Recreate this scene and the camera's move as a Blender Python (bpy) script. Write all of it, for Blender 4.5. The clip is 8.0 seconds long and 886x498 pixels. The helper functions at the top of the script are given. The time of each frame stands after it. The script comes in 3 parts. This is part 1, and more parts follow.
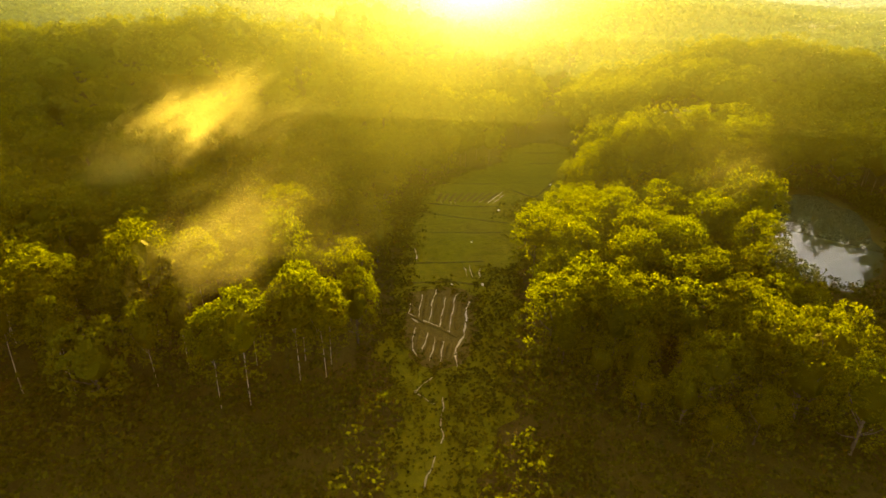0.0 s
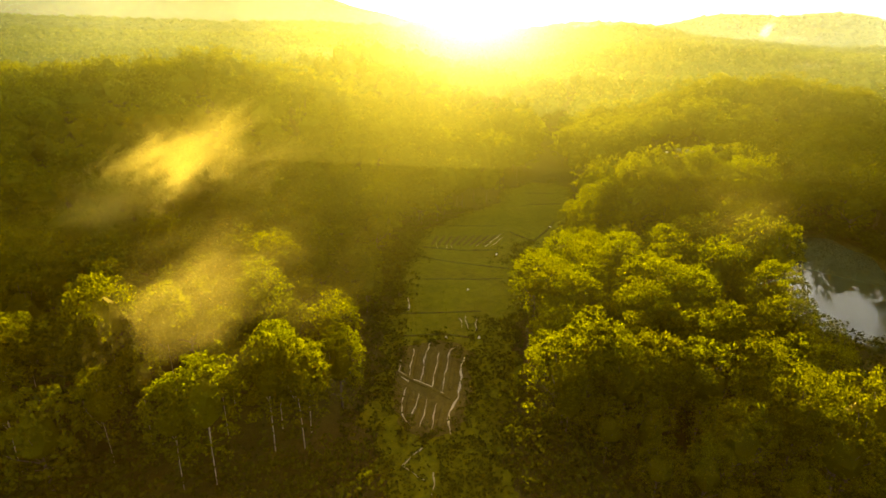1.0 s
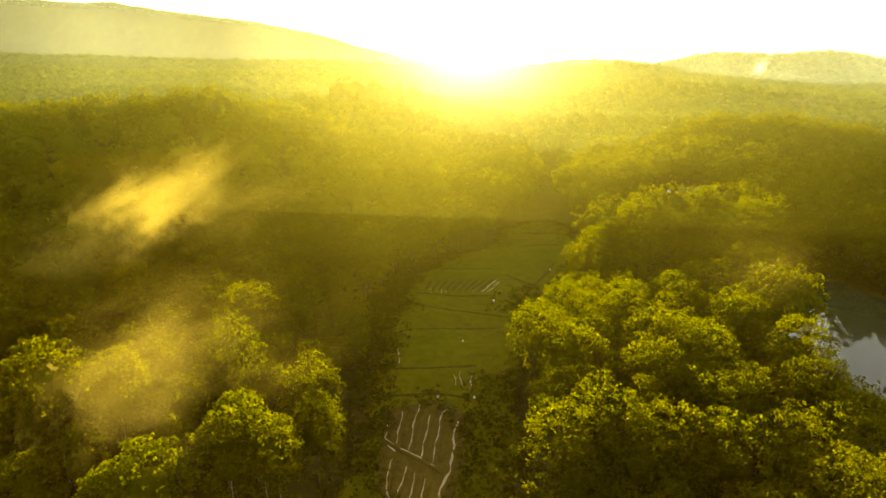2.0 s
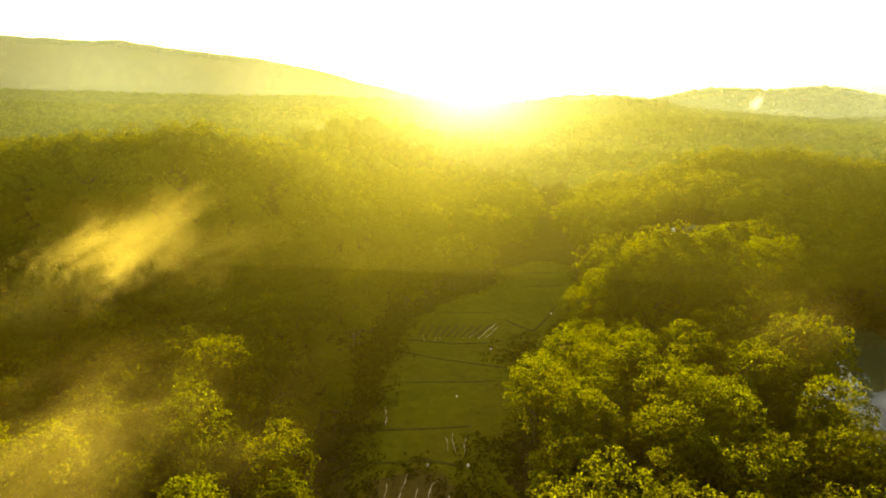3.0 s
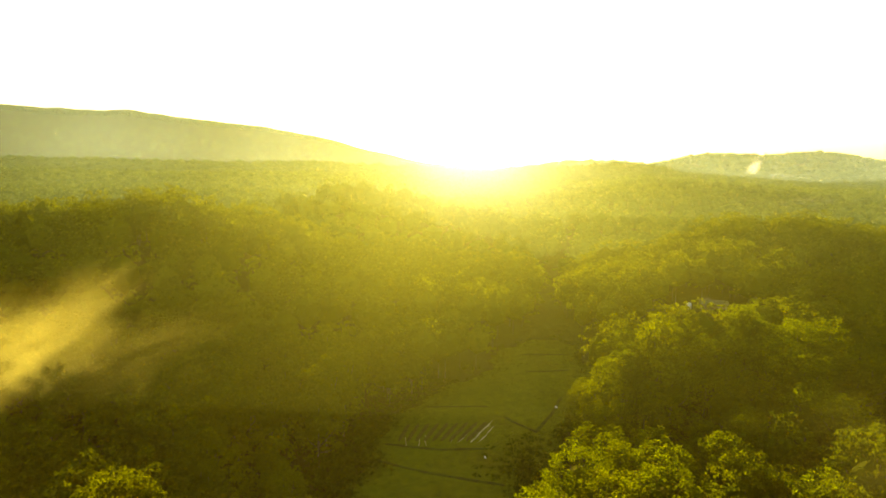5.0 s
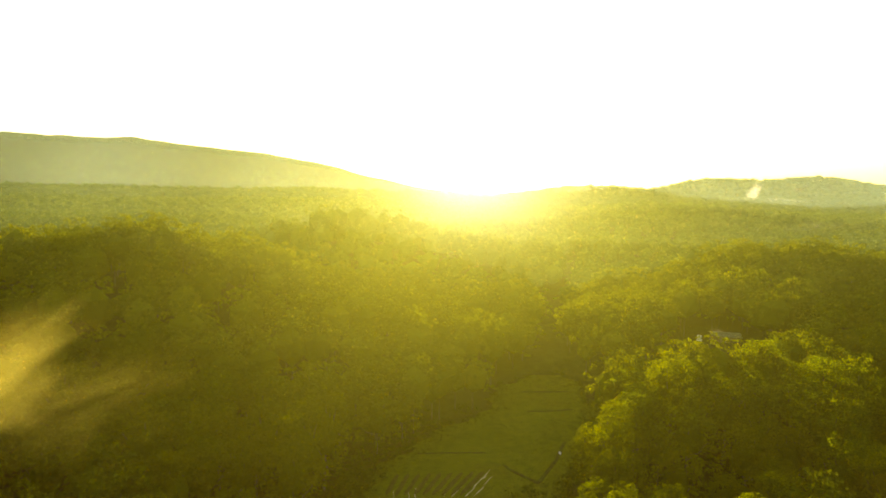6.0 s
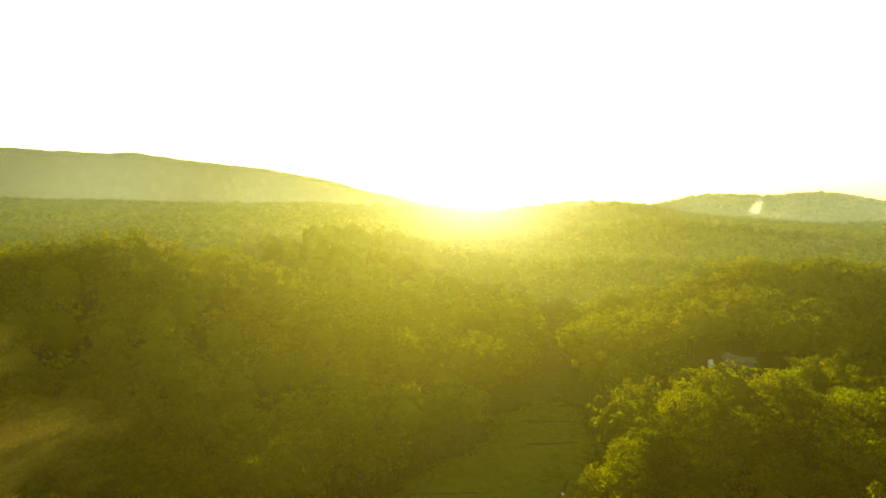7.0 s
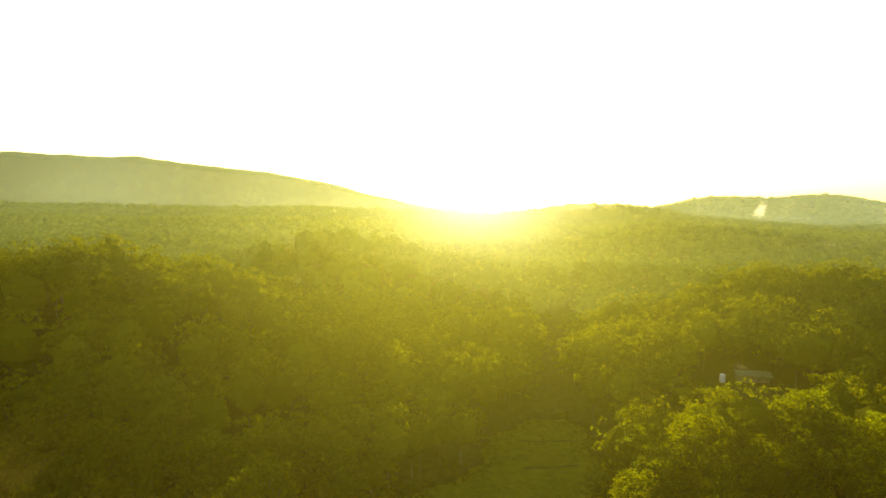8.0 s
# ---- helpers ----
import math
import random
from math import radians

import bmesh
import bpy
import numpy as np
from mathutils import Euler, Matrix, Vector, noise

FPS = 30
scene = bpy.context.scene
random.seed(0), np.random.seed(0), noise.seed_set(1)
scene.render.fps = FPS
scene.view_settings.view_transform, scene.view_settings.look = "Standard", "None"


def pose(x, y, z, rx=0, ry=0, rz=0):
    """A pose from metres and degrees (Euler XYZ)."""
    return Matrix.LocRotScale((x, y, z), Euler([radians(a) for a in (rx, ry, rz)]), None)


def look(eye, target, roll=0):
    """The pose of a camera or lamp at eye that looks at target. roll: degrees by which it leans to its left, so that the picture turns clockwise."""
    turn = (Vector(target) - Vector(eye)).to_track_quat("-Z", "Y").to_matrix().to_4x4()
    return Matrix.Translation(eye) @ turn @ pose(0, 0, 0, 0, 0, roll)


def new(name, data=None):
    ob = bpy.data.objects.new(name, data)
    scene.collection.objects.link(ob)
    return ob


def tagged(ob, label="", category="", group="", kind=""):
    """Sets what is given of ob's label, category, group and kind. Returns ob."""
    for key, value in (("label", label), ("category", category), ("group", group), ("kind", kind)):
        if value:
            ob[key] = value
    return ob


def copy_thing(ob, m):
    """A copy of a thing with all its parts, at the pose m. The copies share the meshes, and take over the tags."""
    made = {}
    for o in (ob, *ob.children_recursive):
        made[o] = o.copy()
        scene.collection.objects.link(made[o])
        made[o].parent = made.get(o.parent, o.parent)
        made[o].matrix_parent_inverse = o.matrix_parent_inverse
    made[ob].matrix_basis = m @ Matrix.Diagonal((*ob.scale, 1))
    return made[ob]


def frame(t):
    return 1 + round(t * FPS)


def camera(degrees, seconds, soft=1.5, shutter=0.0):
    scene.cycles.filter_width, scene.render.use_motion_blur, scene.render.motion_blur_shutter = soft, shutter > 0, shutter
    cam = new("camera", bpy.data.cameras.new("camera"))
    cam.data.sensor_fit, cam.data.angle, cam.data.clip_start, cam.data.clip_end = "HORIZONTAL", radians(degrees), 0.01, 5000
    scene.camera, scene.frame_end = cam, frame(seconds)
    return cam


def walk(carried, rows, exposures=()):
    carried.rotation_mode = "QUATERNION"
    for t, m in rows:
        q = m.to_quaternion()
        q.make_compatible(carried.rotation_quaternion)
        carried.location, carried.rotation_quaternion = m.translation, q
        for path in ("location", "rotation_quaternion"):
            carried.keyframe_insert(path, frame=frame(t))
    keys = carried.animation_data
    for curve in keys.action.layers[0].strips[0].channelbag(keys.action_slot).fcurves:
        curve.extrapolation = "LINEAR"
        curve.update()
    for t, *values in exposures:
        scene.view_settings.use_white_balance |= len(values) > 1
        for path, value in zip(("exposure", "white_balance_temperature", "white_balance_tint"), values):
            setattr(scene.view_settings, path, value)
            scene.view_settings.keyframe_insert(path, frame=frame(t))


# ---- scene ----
cam = camera(76.9, 8.0, soft=1.6)
PATH = [
    (0, (0.949, 0.865, 39.139), (0.921, 2.673, 38.284), 1.4),
    (0.5, (1.335, 3.721, 39.115), (1.305, 5.554, 38.316), 1.3),
    (1, (1.774, 6.661, 39.077), (1.742, 8.518, 38.335), 1.3),
    (1.5, (2.232, 9.873, 39.057), (2.2, 11.752, 38.372), 1.2),
    (3, (3.836, 20.196, 39.089), (3.797, 22.128, 38.572), 1.1),
    (3.5, (4.426, 23.773, 39.098), (4.384, 25.719, 38.637), 1.1),
    (4, (4.955, 27.384, 39.117), (4.913, 29.343, 38.713), 1.0),
    (4.5, (5.548, 31.056, 39.118), (5.5, 33.025, 38.769), 1.0),
    (6, (7.144, 42.36, 39.02), (7.092, 44.349, 38.813), 0.8),
    (6.5, (7.83, 46.115, 39.005), (7.773, 48.106, 38.832), 0.8),
    (7, (8.55, 50.027, 39.039), (8.492, 52.02, 38.886), 0.8),
    (7.5, (9.375, 54.062, 39.109), (9.315, 56.056, 38.966), 0.7),
    (8, (10.32, 58.075, 39.19), (10.254, 60.069, 39.048), 0.7),
]
walk(cam, [(t, look(eye, target, roll)) for t, eye, target, roll in PATH], [(0, 2.7, 10900, 26), (1.5, 2.48, 10700, 21), (4, 2.14, 9800, 14), (8, 1.8, 9100, 9)])

# ---- light ----
SUN_EL, SUN_AZ = 6.0, 1.4          # degrees above the horizon, degrees to the right of +y
world = bpy.data.worlds.new("dawn_sky")
scene.world = world
world.use_nodes = True
wn, wl = world.node_tree.nodes, world.node_tree.links
sky = wn.new("ShaderNodeTexSky")
sky.sky_type, sky.sun_disc = "NISHITA", False
sky.sun_elevation, sky.sun_rotation = radians(SUN_EL), radians(SUN_AZ)
sky.air_density, sky.dust_density, sky.ozone_density = 1.0, 1.2, 1.5
wl.new(sky.outputs[0], wn["Background"].inputs[0])
wn["Background"].inputs[1].default_value = 0.15

sun = new("sun", bpy.data.lights.new("sun", "SUN"))
sun.data.energy, sun.data.angle, sun.data.color = 4.5, radians(0.6), (1.0, 0.93, 0.78)
a, e = radians(SUN_AZ), radians(SUN_EL)
sun.matrix_world = look((0, 0, 0), (-math.sin(a) * math.cos(e), -math.cos(a) * math.cos(e), -math.sin(e)))
scene.cycles.transparent_max_bounces = 24

# ---- materials ----


class Mat:
    """A node material under construction."""

    def __init__(self, name):
        self.m = bpy.data.materials.new(name)
        self.m.use_nodes = True
        self.t = self.m.node_tree
        self.t.nodes.clear()
        self.out = self.t.nodes.new("ShaderNodeOutputMaterial")

    def n(self, kind, operation=None, clamped=False):
        node = self.t.nodes.new(kind)
        if operation:
            node.operation = operation
        if clamped:
            node.use_clamp = True
        return node

    def put(self, socket, value):
        if isinstance(value, bpy.types.NodeSocket):
            self.t.links.new(value, socket)
        else:
            socket.default_value = value

    def noise(self, scale, detail=4.0, rough=0.55, stretch=(1, 1, 1), space="Object"):
        co = self.n("ShaderNodeTexCoord")
        mp = self.n("ShaderNodeMapping")
        mp.inputs["Scale"].default_value = stretch
        self.put(mp.inputs[0], co.outputs[space])
        nz = self.n("ShaderNodeTexNoise")
        self.put(nz.inputs["Vector"], mp.outputs[0])
        nz.inputs["Scale"].default_value = scale
        nz.inputs["Detail"].default_value = detail
        nz.inputs["Roughness"].default_value = rough
        return nz.outputs["Fac"]

    def ramp(self, fac, *stops):
        r = self.n("ShaderNodeValToRGB")
        self.put(r.inputs[0], fac)
        els = r.color_ramp.elements
        while len(els) < len(stops):
            els.new(0.5)
        for el, (pos, col) in zip(els, stops):
            el.position, el.color = pos, (*col, 1)
        return r.outputs[0]

    def mix(self, fac, x, y, mode="MIX"):
        m = self.n("ShaderNodeMix")
        m.data_type, m.blend_type = "RGBA", mode
        self.put(m.inputs[0], fac)
        self.put(m.inputs[6], x if isinstance(x, bpy.types.NodeSocket) else (*x, 1))
        self.put(m.inputs[7], y if isinstance(y, bpy.types.NodeSocket) else (*y, 1))
        return m.outputs[2]

    def math(self, op, x, y=0.0, clamp=False):
        m = self.n("ShaderNodeMath", op, clamp)
        self.put(m.inputs[0], x)
        self.put(m.inputs[1], y)
        return m.outputs[0]

    def span(self, x, a0, a1, b0=0.0, b1=1.0):
        m = self.n("ShaderNodeMapRange")
        m.interpolation_type = "SMOOTHSTEP"
        for i, v in enumerate((x, a0, a1, b0, b1)):
            self.put(m.inputs[i], v)
        return m.outputs[0]

    def bump(self, height, strength, distance):
        b = self.n("ShaderNodeBump")
        self.put(b.inputs["Height"], height)
        b.inputs["Strength"].default_value, b.inputs["Distance"].default_value = strength, distance
        return b.outputs[0]

    def principled(self, color, rough=0.8, metal=0.0, normal=None, **more):
        p = self.n("ShaderNodeBsdfPrincipled")
        self.put(p.inputs["Base Color"], color if isinstance(color, bpy.types.NodeSocket) else (*color, 1))
        self.put(p.inputs["Roughness"], rough)
        p.inputs["Metallic"].default_value = metal
        p.inputs["Specular IOR Level"].default_value = 0.5 if isinstance(rough, float) and rough < 0.5 else 0.02
        if normal is not None:
            self.put(p.inputs["Normal"], normal)
        for key, value in more.items():
            self.put(p.inputs[key.replace("_", " ")], value)
        self.put(self.out.inputs[0], p.outputs[0])
        return self.m


def leaf_material(name, dark, mid, light, glow, through_share=0.5, gloss=0.0):
    k = Mat(name)
    isl = k.n("ShaderNodeNewGeometry").outputs["Random Per Island"]
    obj = k.n("ShaderNodeObjectInfo").outputs["Random"]
    col = k.ramp(isl, (0.0, dark), (0.55, mid), (1.0, light))
    hue = k.mix(k.math("MULTIPLY", obj, 0.5), col, k.mix(1.0, col, (1.15, 0.95, 0.6), "MULTIPLY"))
    d = k.n("ShaderNodeBsdfDiffuse")
    k.put(d.inputs[0], hue)
    t = k.n("ShaderNodeBsdfTranslucent")
    k.put(t.inputs[0], k.mix(1.0, hue, glow, "MULTIPLY"))
    g = k.n("ShaderNodeBsdfGlossy")
    g.inputs["Color"].default_value = (0.55, 0.5, 0.1, 1)
    g.inputs["Roughness"].default_value = 0.45
    m1 = k.n("ShaderNodeMixShader")
    m1.inputs[0].default_value = through_share
    k.put(m1.inputs[1], d.outputs[0])
    k.put(m1.inputs[2], t.outputs[0])
    m2 = k.n("ShaderNodeMixShader")
    m2.inputs[0].default_value = gloss
    k.put(m2.inputs[1], m1.outputs[0])
    k.put(m2.inputs[2], g.outputs[0])
    k.put(k.out.inputs[0], m2.outputs[0])
    return k.m


def haze_material(name, near, wide, evenly, low, high, top0, top1, scale, blue=1.0, aside_tint=(0.87, 0.97, 0.2), veil=(0.8, 0.9, 0.25)):
    """Fine haze with the light's colour set in its tints: most light passes, some is bent a little or far aside, some
    is spread evenly.
    """
    k = Mat(name)
    pos = k.n("ShaderNodeSeparateXYZ")
    k.put(pos.inputs[0], k.n("ShaderNodeNewGeometry").outputs["Position"])
    z = pos.outputs[2]
    total = near + wide + evenly
    f = k.math("MULTIPLY", k.span(z, low, high), k.span(z, top0, top1, 1.0, 0.0))
    f = k.math("MULTIPLY", f, k.span(k.noise(scale, 3.0, 0.5, (1, 1, 1.6)), 0.3, 0.75, 0.5, 1.3))
    f = k.math("MULTIPLY", f, total, clamp=True)
    clear = k.n("ShaderNodeBsdfTransparent")
    lobes = []
    for bend, soft, tint in ((1.24, 0.7, (0.88, 1.0, blue)), (1.55, 0.95, aside_tint)):
        lobe = k.n("ShaderNodeBsdfRefraction")
        lobe.inputs["Color"].default_value = (*tint, 1)
        lobe.inputs["IOR"].default_value = bend
        lobe.inputs["Roughness"].default_value = soft
        lobes.append(lobe)
    even = k.n("ShaderNodeBsdfTranslucent")
    even.inputs[0].default_value = (*veil, 1)
    aside = k.n("ShaderNodeMixShader")
    aside.inputs[0].default_value = wide / (near + wide + 1e-9)
    k.put(aside.inputs[1], lobes[0].outputs[0])
    k.put(aside.inputs[2], lobes[1].outputs[0])
    spread = k.n("ShaderNodeMixShader")
    spread.inputs[0].default_value = evenly / total
    k.put(spread.inputs[1], aside.outputs[0])
    k.put(spread.inputs[2], even.outputs[0])
    m = k.n("ShaderNodeMixShader")
    k.put(m.inputs[0], f)
    k.put(m.inputs[1], clear.outputs[0])
    k.put(m.inputs[2], spread.outputs[0])
    k.put(k.out.inputs[0], m.outputs[0])
    return k.m


def plume_material(name, amount, scale, shift, blue):
    """A soft drift of smoke-like mist: dense in its middle, torn at its edges."""
    k = Mat(name)
    co = k.n("ShaderNodeTexCoord")
    mp = k.n("ShaderNodeMapping")
    mp.inputs["Location"].default_value = (-1, -1, -1)
    mp.inputs["Scale"].default_value = (2, 2, 2)
    k.put(mp.inputs[0], co.outputs["Generated"])
    flat = k.n("ShaderNodeVectorMath", "MULTIPLY")
    k.put(flat.inputs[0], mp.outputs[0])
    flat.inputs[1].default_value = (1, 0, 1)
    ln = k.n("ShaderNodeVectorMath", "LENGTH")
    k.put(ln.inputs[0], flat.outputs[0])
    wm = k.n("ShaderNodeMapping")
    wm.vector_type = "TEXTURE"
    k.put(wm.inputs[0], k.n("ShaderNodeNewGeometry").outputs["Position"])
    wm.inputs["Location"].default_value = (shift * 3.7, 0, shift * 1.9)
    wm.inputs["Rotation"].default_value = (0, radians(-32), 0)
    wm.inputs["Scale"].default_value = (2.2, 1, 0.7)
    wz = k.n("ShaderNodeTexNoise")
    k.put(wz.inputs["Vector"], wm.outputs[0])
    wz.inputs["Scale"].default_value, wz.inputs["Detail"].default_value, wz.inputs["Roughness"].default_value = scale * 1.5, 5.0, 0.58
    wz.inputs["Distortion"].default_value = 0.6
    nz = wz.outputs["Fac"]
    edge = k.math("ADD", ln.outputs["Value"], k.math("MULTIPLY", k.math("SUBTRACT", nz, 0.5), 3.6))
    f = k.span(edge, -0.6, 1.0, 1.0, 0.0)
    f = k.math("MULTIPLY", f, k.span(ln.outputs["Value"], 0.25, 1.0, 1.0, 0.0))
    f = k.math("MULTIPLY", f, amount, clamp=True)
    clear = k.n("ShaderNodeBsdfTransparent")
    tr = k.n("ShaderNodeBsdfTranslucent")
    # light colour sits in the tint: low blue gives gold, high blue pale
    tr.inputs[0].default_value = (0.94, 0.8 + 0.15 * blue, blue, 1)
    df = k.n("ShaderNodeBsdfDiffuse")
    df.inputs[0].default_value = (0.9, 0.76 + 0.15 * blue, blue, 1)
    sc = k.n("ShaderNodeMixShader")
    sc.inputs[0].default_value = 0.75
    k.put(sc.inputs[1], df.outputs[0])
    k.put(sc.inputs[2], tr.outputs[0])
    m = k.n("ShaderNodeMixShader")
    k.put(m.inputs[0], f)
    k.put(m.inputs[1], clear.outputs[0])
    k.put(m.inputs[2], sc.outputs[0])
    k.put(k.out.inputs[0], m.outputs[0])
    return k.m


LEAF = leaf_material("leaf_green", (0.07, 0.07, 0.006), (0.102, 0.106, 0.008), (0.137, 0.146, 0.012), (1.42, 1.68, 0.58), 0.58, 0.012)
LEAF_WOOD = leaf_material("leaf_woodland", (0.08, 0.094, 0.008), (0.1, 0.117, 0.01), (0.12, 0.137, 0.013), (1.5, 1.5, 0.5), 0.34)
LEAF_HILL = leaf_material("leaf_hill_forest", (0.055, 0.075, 0.009), (0.08, 0.105, 0.012), (0.105, 0.13, 0.015), (1.3, 1.3, 0.6), 0.2)
LEAF_FAR = leaf_material("leaf_far_forest", (0.058, 0.078, 0.011), (0.065, 0.085, 0.012), (0.072, 0.092, 0.013), (1.0, 1.0, 0.6), 0.0)
LEAF_SHRUB = leaf_material("leaf_shrub", (0.05, 0.052, 0.006), (0.07, 0.074, 0.008), (0.095, 0.102, 0.011), (1.2, 1.4, 0.5), 0.4)
WEED = leaf_material("leaf_weed", (0.06, 0.06, 0.007), (0.085, 0.085, 0.009), (0.11, 0.11, 0.012), (1.1, 1.2, 0.5), 0.32)
GRASS = leaf_material("grass_blade", (0.1, 0.115, 0.008), (0.125, 0.142, 0.01), (0.15, 0.166, 0.012), (1.3, 1.4, 0.6))

k = Mat("bark_pale")
v = k.noise(5.0, 5.0, 0.6, (1, 1, 0.35))
BARK = k.principled(k.ramp(v, (0.3, (0.2, 0.17, 0.12)), (0.55, (0.42, 0.38, 0.3)), (0.75, (0.55, 0.52, 0.44))), 0.85, normal=k.bump(v, 0.5, 0.03))

k = Mat("bark_dark")
v = k.noise(5.0, 5.0, 0.6, (1, 1, 0.35))
BARK_DARK = k.principled(k.ramp(v, (0.3, (0.06, 0.045, 0.03)), (0.7, (0.17, 0.14, 0.1))), 0.9, normal=k.bump(v, 0.5, 0.03))

k = Mat("ground_cover")
n1, n2, n3 = k.noise(0.035, 5), k.noise(0.6, 6, 0.65), k.noise(6.0, 3)
grass = k.ramp(n2, (0.3, (0.045, 0.05, 0.008)), (0.5, (0.085, 0.1, 0.014)), (0.72, (0.13, 0.14, 0.022)))
litter = k.ramp(n3, (0.3, (0.05, 0.036, 0.009)), (0.7, (0.1, 0.07, 0.018)))
GROUND = k.principled(k.mix(k.span(n1, 0.4, 0.6), k.mix(0.6, grass, litter), k.mix(0.9, grass, litter)), 0.95, normal=k.bump(n2, 0.8, 0.25))

k = Mat("tilled_soil")
n2, n3 = k.noise(1.2, 5), k.noise(9.0, 4)
SOIL = k.principled(k.mix(0.5, k.ramp(n2, (0.3, (0.07, 0.055, 0.01)), (0.7, (0.14, 0.11, 0.022))), k.ramp(n3, (0.3, (0.06, 0.048, 0.01)), (0.75, (0.16, 0.125, 0.03)))), 0.95, normal=k.bump(n3, 0.9, 0.06))

k = Mat("grassy_earth")
n2, n3 = k.noise(0.9, 5), k.noise(7.0, 4)
BANK = k.principled(k.mix(k.span(n2, 0.4, 0.6), k.ramp(n3, (0.3, (0.055, 0.06, 0.008)), (0.7, (0.11, 0.11, 0.018))), (0.075, 0.06, 0.014)), 0.95, normal=k.bump(n3, 0.8, 0.08))

k = Mat("still_water")
n2 = k.noise(0.5, 3)
WATER = k.principled((0.06, 0.078, 0.03), 0.03, normal=k.bump(n2, 0.04, 0.05), IOR=1.33)

k = Mat("silty_water")
n2 = k.noise(1.5, 3)
FURROW = k.principled(k.ramp(n2, (0.3, (0.26, 0.22, 0.11)), (0.65, (0.5, 0.44, 0.25))), 0.12, normal=k.bump(n2, 0.1, 0.03), IOR=1.33)

k = Mat("worn_fibre_cement")
n2, n3 = k.noise(0.8, 5), k.noise(6.0, 4)
ROOF = k.principled(k.mix(0.4, k.ramp(n2, (0.3, (0.17, 0.17, 0.1)), (0.7, (0.3, 0.29, 0.17))), k.ramp(n3, (0.3, (0.14, 0.14, 0.08)), (0.7, (0.32, 0.31, 0.18)))), 0.8)
k = Mat("weathered_wood")
n2 = k.noise(3.0, 5, 0.6, (1, 1, 0.2))
WOOD = k.principled(k.ramp(n2, (0.3, (0.12, 0.09, 0.06)), (0.7, (0.26, 0.21, 0.15))), 0.9)
k = Mat("white_sacking")
n2 = k.noise(8.0, 3)
SACK = k.principled(k.ramp(n2, (0.3, (0.6, 0.58, 0.5)), (0.7, (0.8, 0.78, 0.72))), 0.8)

# ---- land form ----
GAUSS = [  # x, y, spread x, spread y, height
    (-80, 174, 44, 32, 14.5), (-47, 181, 30, 27, 7.5), (-150, 205, 66, 38, 10), (-32, 274, 58, 30, 19), (128, 425, 46, 36, 10), (112, 224, 42, 38, 14), (75, 172, 30, 24, 7.3), (55, 140, 26, 18, 3.5),
    (185, 500, 120, 60, 14), (-30, 60, 16, 22, 1.5), (-45, 110, 25, 30, 2.5), (-260, 380, 150, 80, 6), (60, 330, 90, 40, 9),
    (330, 330, 110, 80, 10), (620, 850, 330, 260, -20),
]
POND = ((67.6, 98.4), (12.5, 25), -29.0, -1.2)  # centre, half axes, turn, level


def smooth(t):
    t = np.clip(t, 0, 1)
    return t * t * (3 - 2 * t)


def valley(x, y):
    """How far outside the open valley floor a place lies (negative: on it)."""
    xc = np.interp(y, [0, 60, 100, 115, 130, 140, 150, 170, 230, 300], [1, 1, 3.5, 7.5, 12, 18, 24, 28, 42, 60])
    w = np.interp(y, [0, 40, 60, 80, 100, 115, 130, 140, 150, 168, 176, 300], [3.5, 3.5, 7.5, 9, 11, 14.5, 15, 14, 11, 8, 2, 1])
    ragged = 0.9 * np.sin(y * 0.31 + np.sign(x - xc) * 1.7) + 0.7 * np.sin(y * 0.83 + np.sign(x - xc)) + 0.5 * np.sin(y * 1.9)
    return np.abs(x - xc) - w + ragged


def pond_r(x, y):
    (cx, cy), (ra, rb), turn, _ = POND
    c, s = math.cos(radians(turn)), math.sin(radians(turn))
    u, v = (x - cx) * c + (y - cy) * s, -(x - cx) * s + (y - cy) * c
    q = np.arctan2(v / rb, u / ra)
    return np.hypot(u / ra, v / rb) * (1 + 0.07 * np.sin(3 * q + 1) + 0.05 * np.sin(7 * q) + 0.03 * np.sin(13 * q))


def waves(x, y, size, seed):
    """Soft unevenness out of a few crossed sines."""
    r = random.Random(seed)
    z = 0
    for i in range(5):
        an, ph, f = r.uniform(0, 6.283), r.uniform(0, 6.283), r.uniform(0.6, 1.7) * 6.283 / size
        z = z + np.sin((x * math.cos(an) + y * math.sin(an)) * f + ph)
    return z / 5


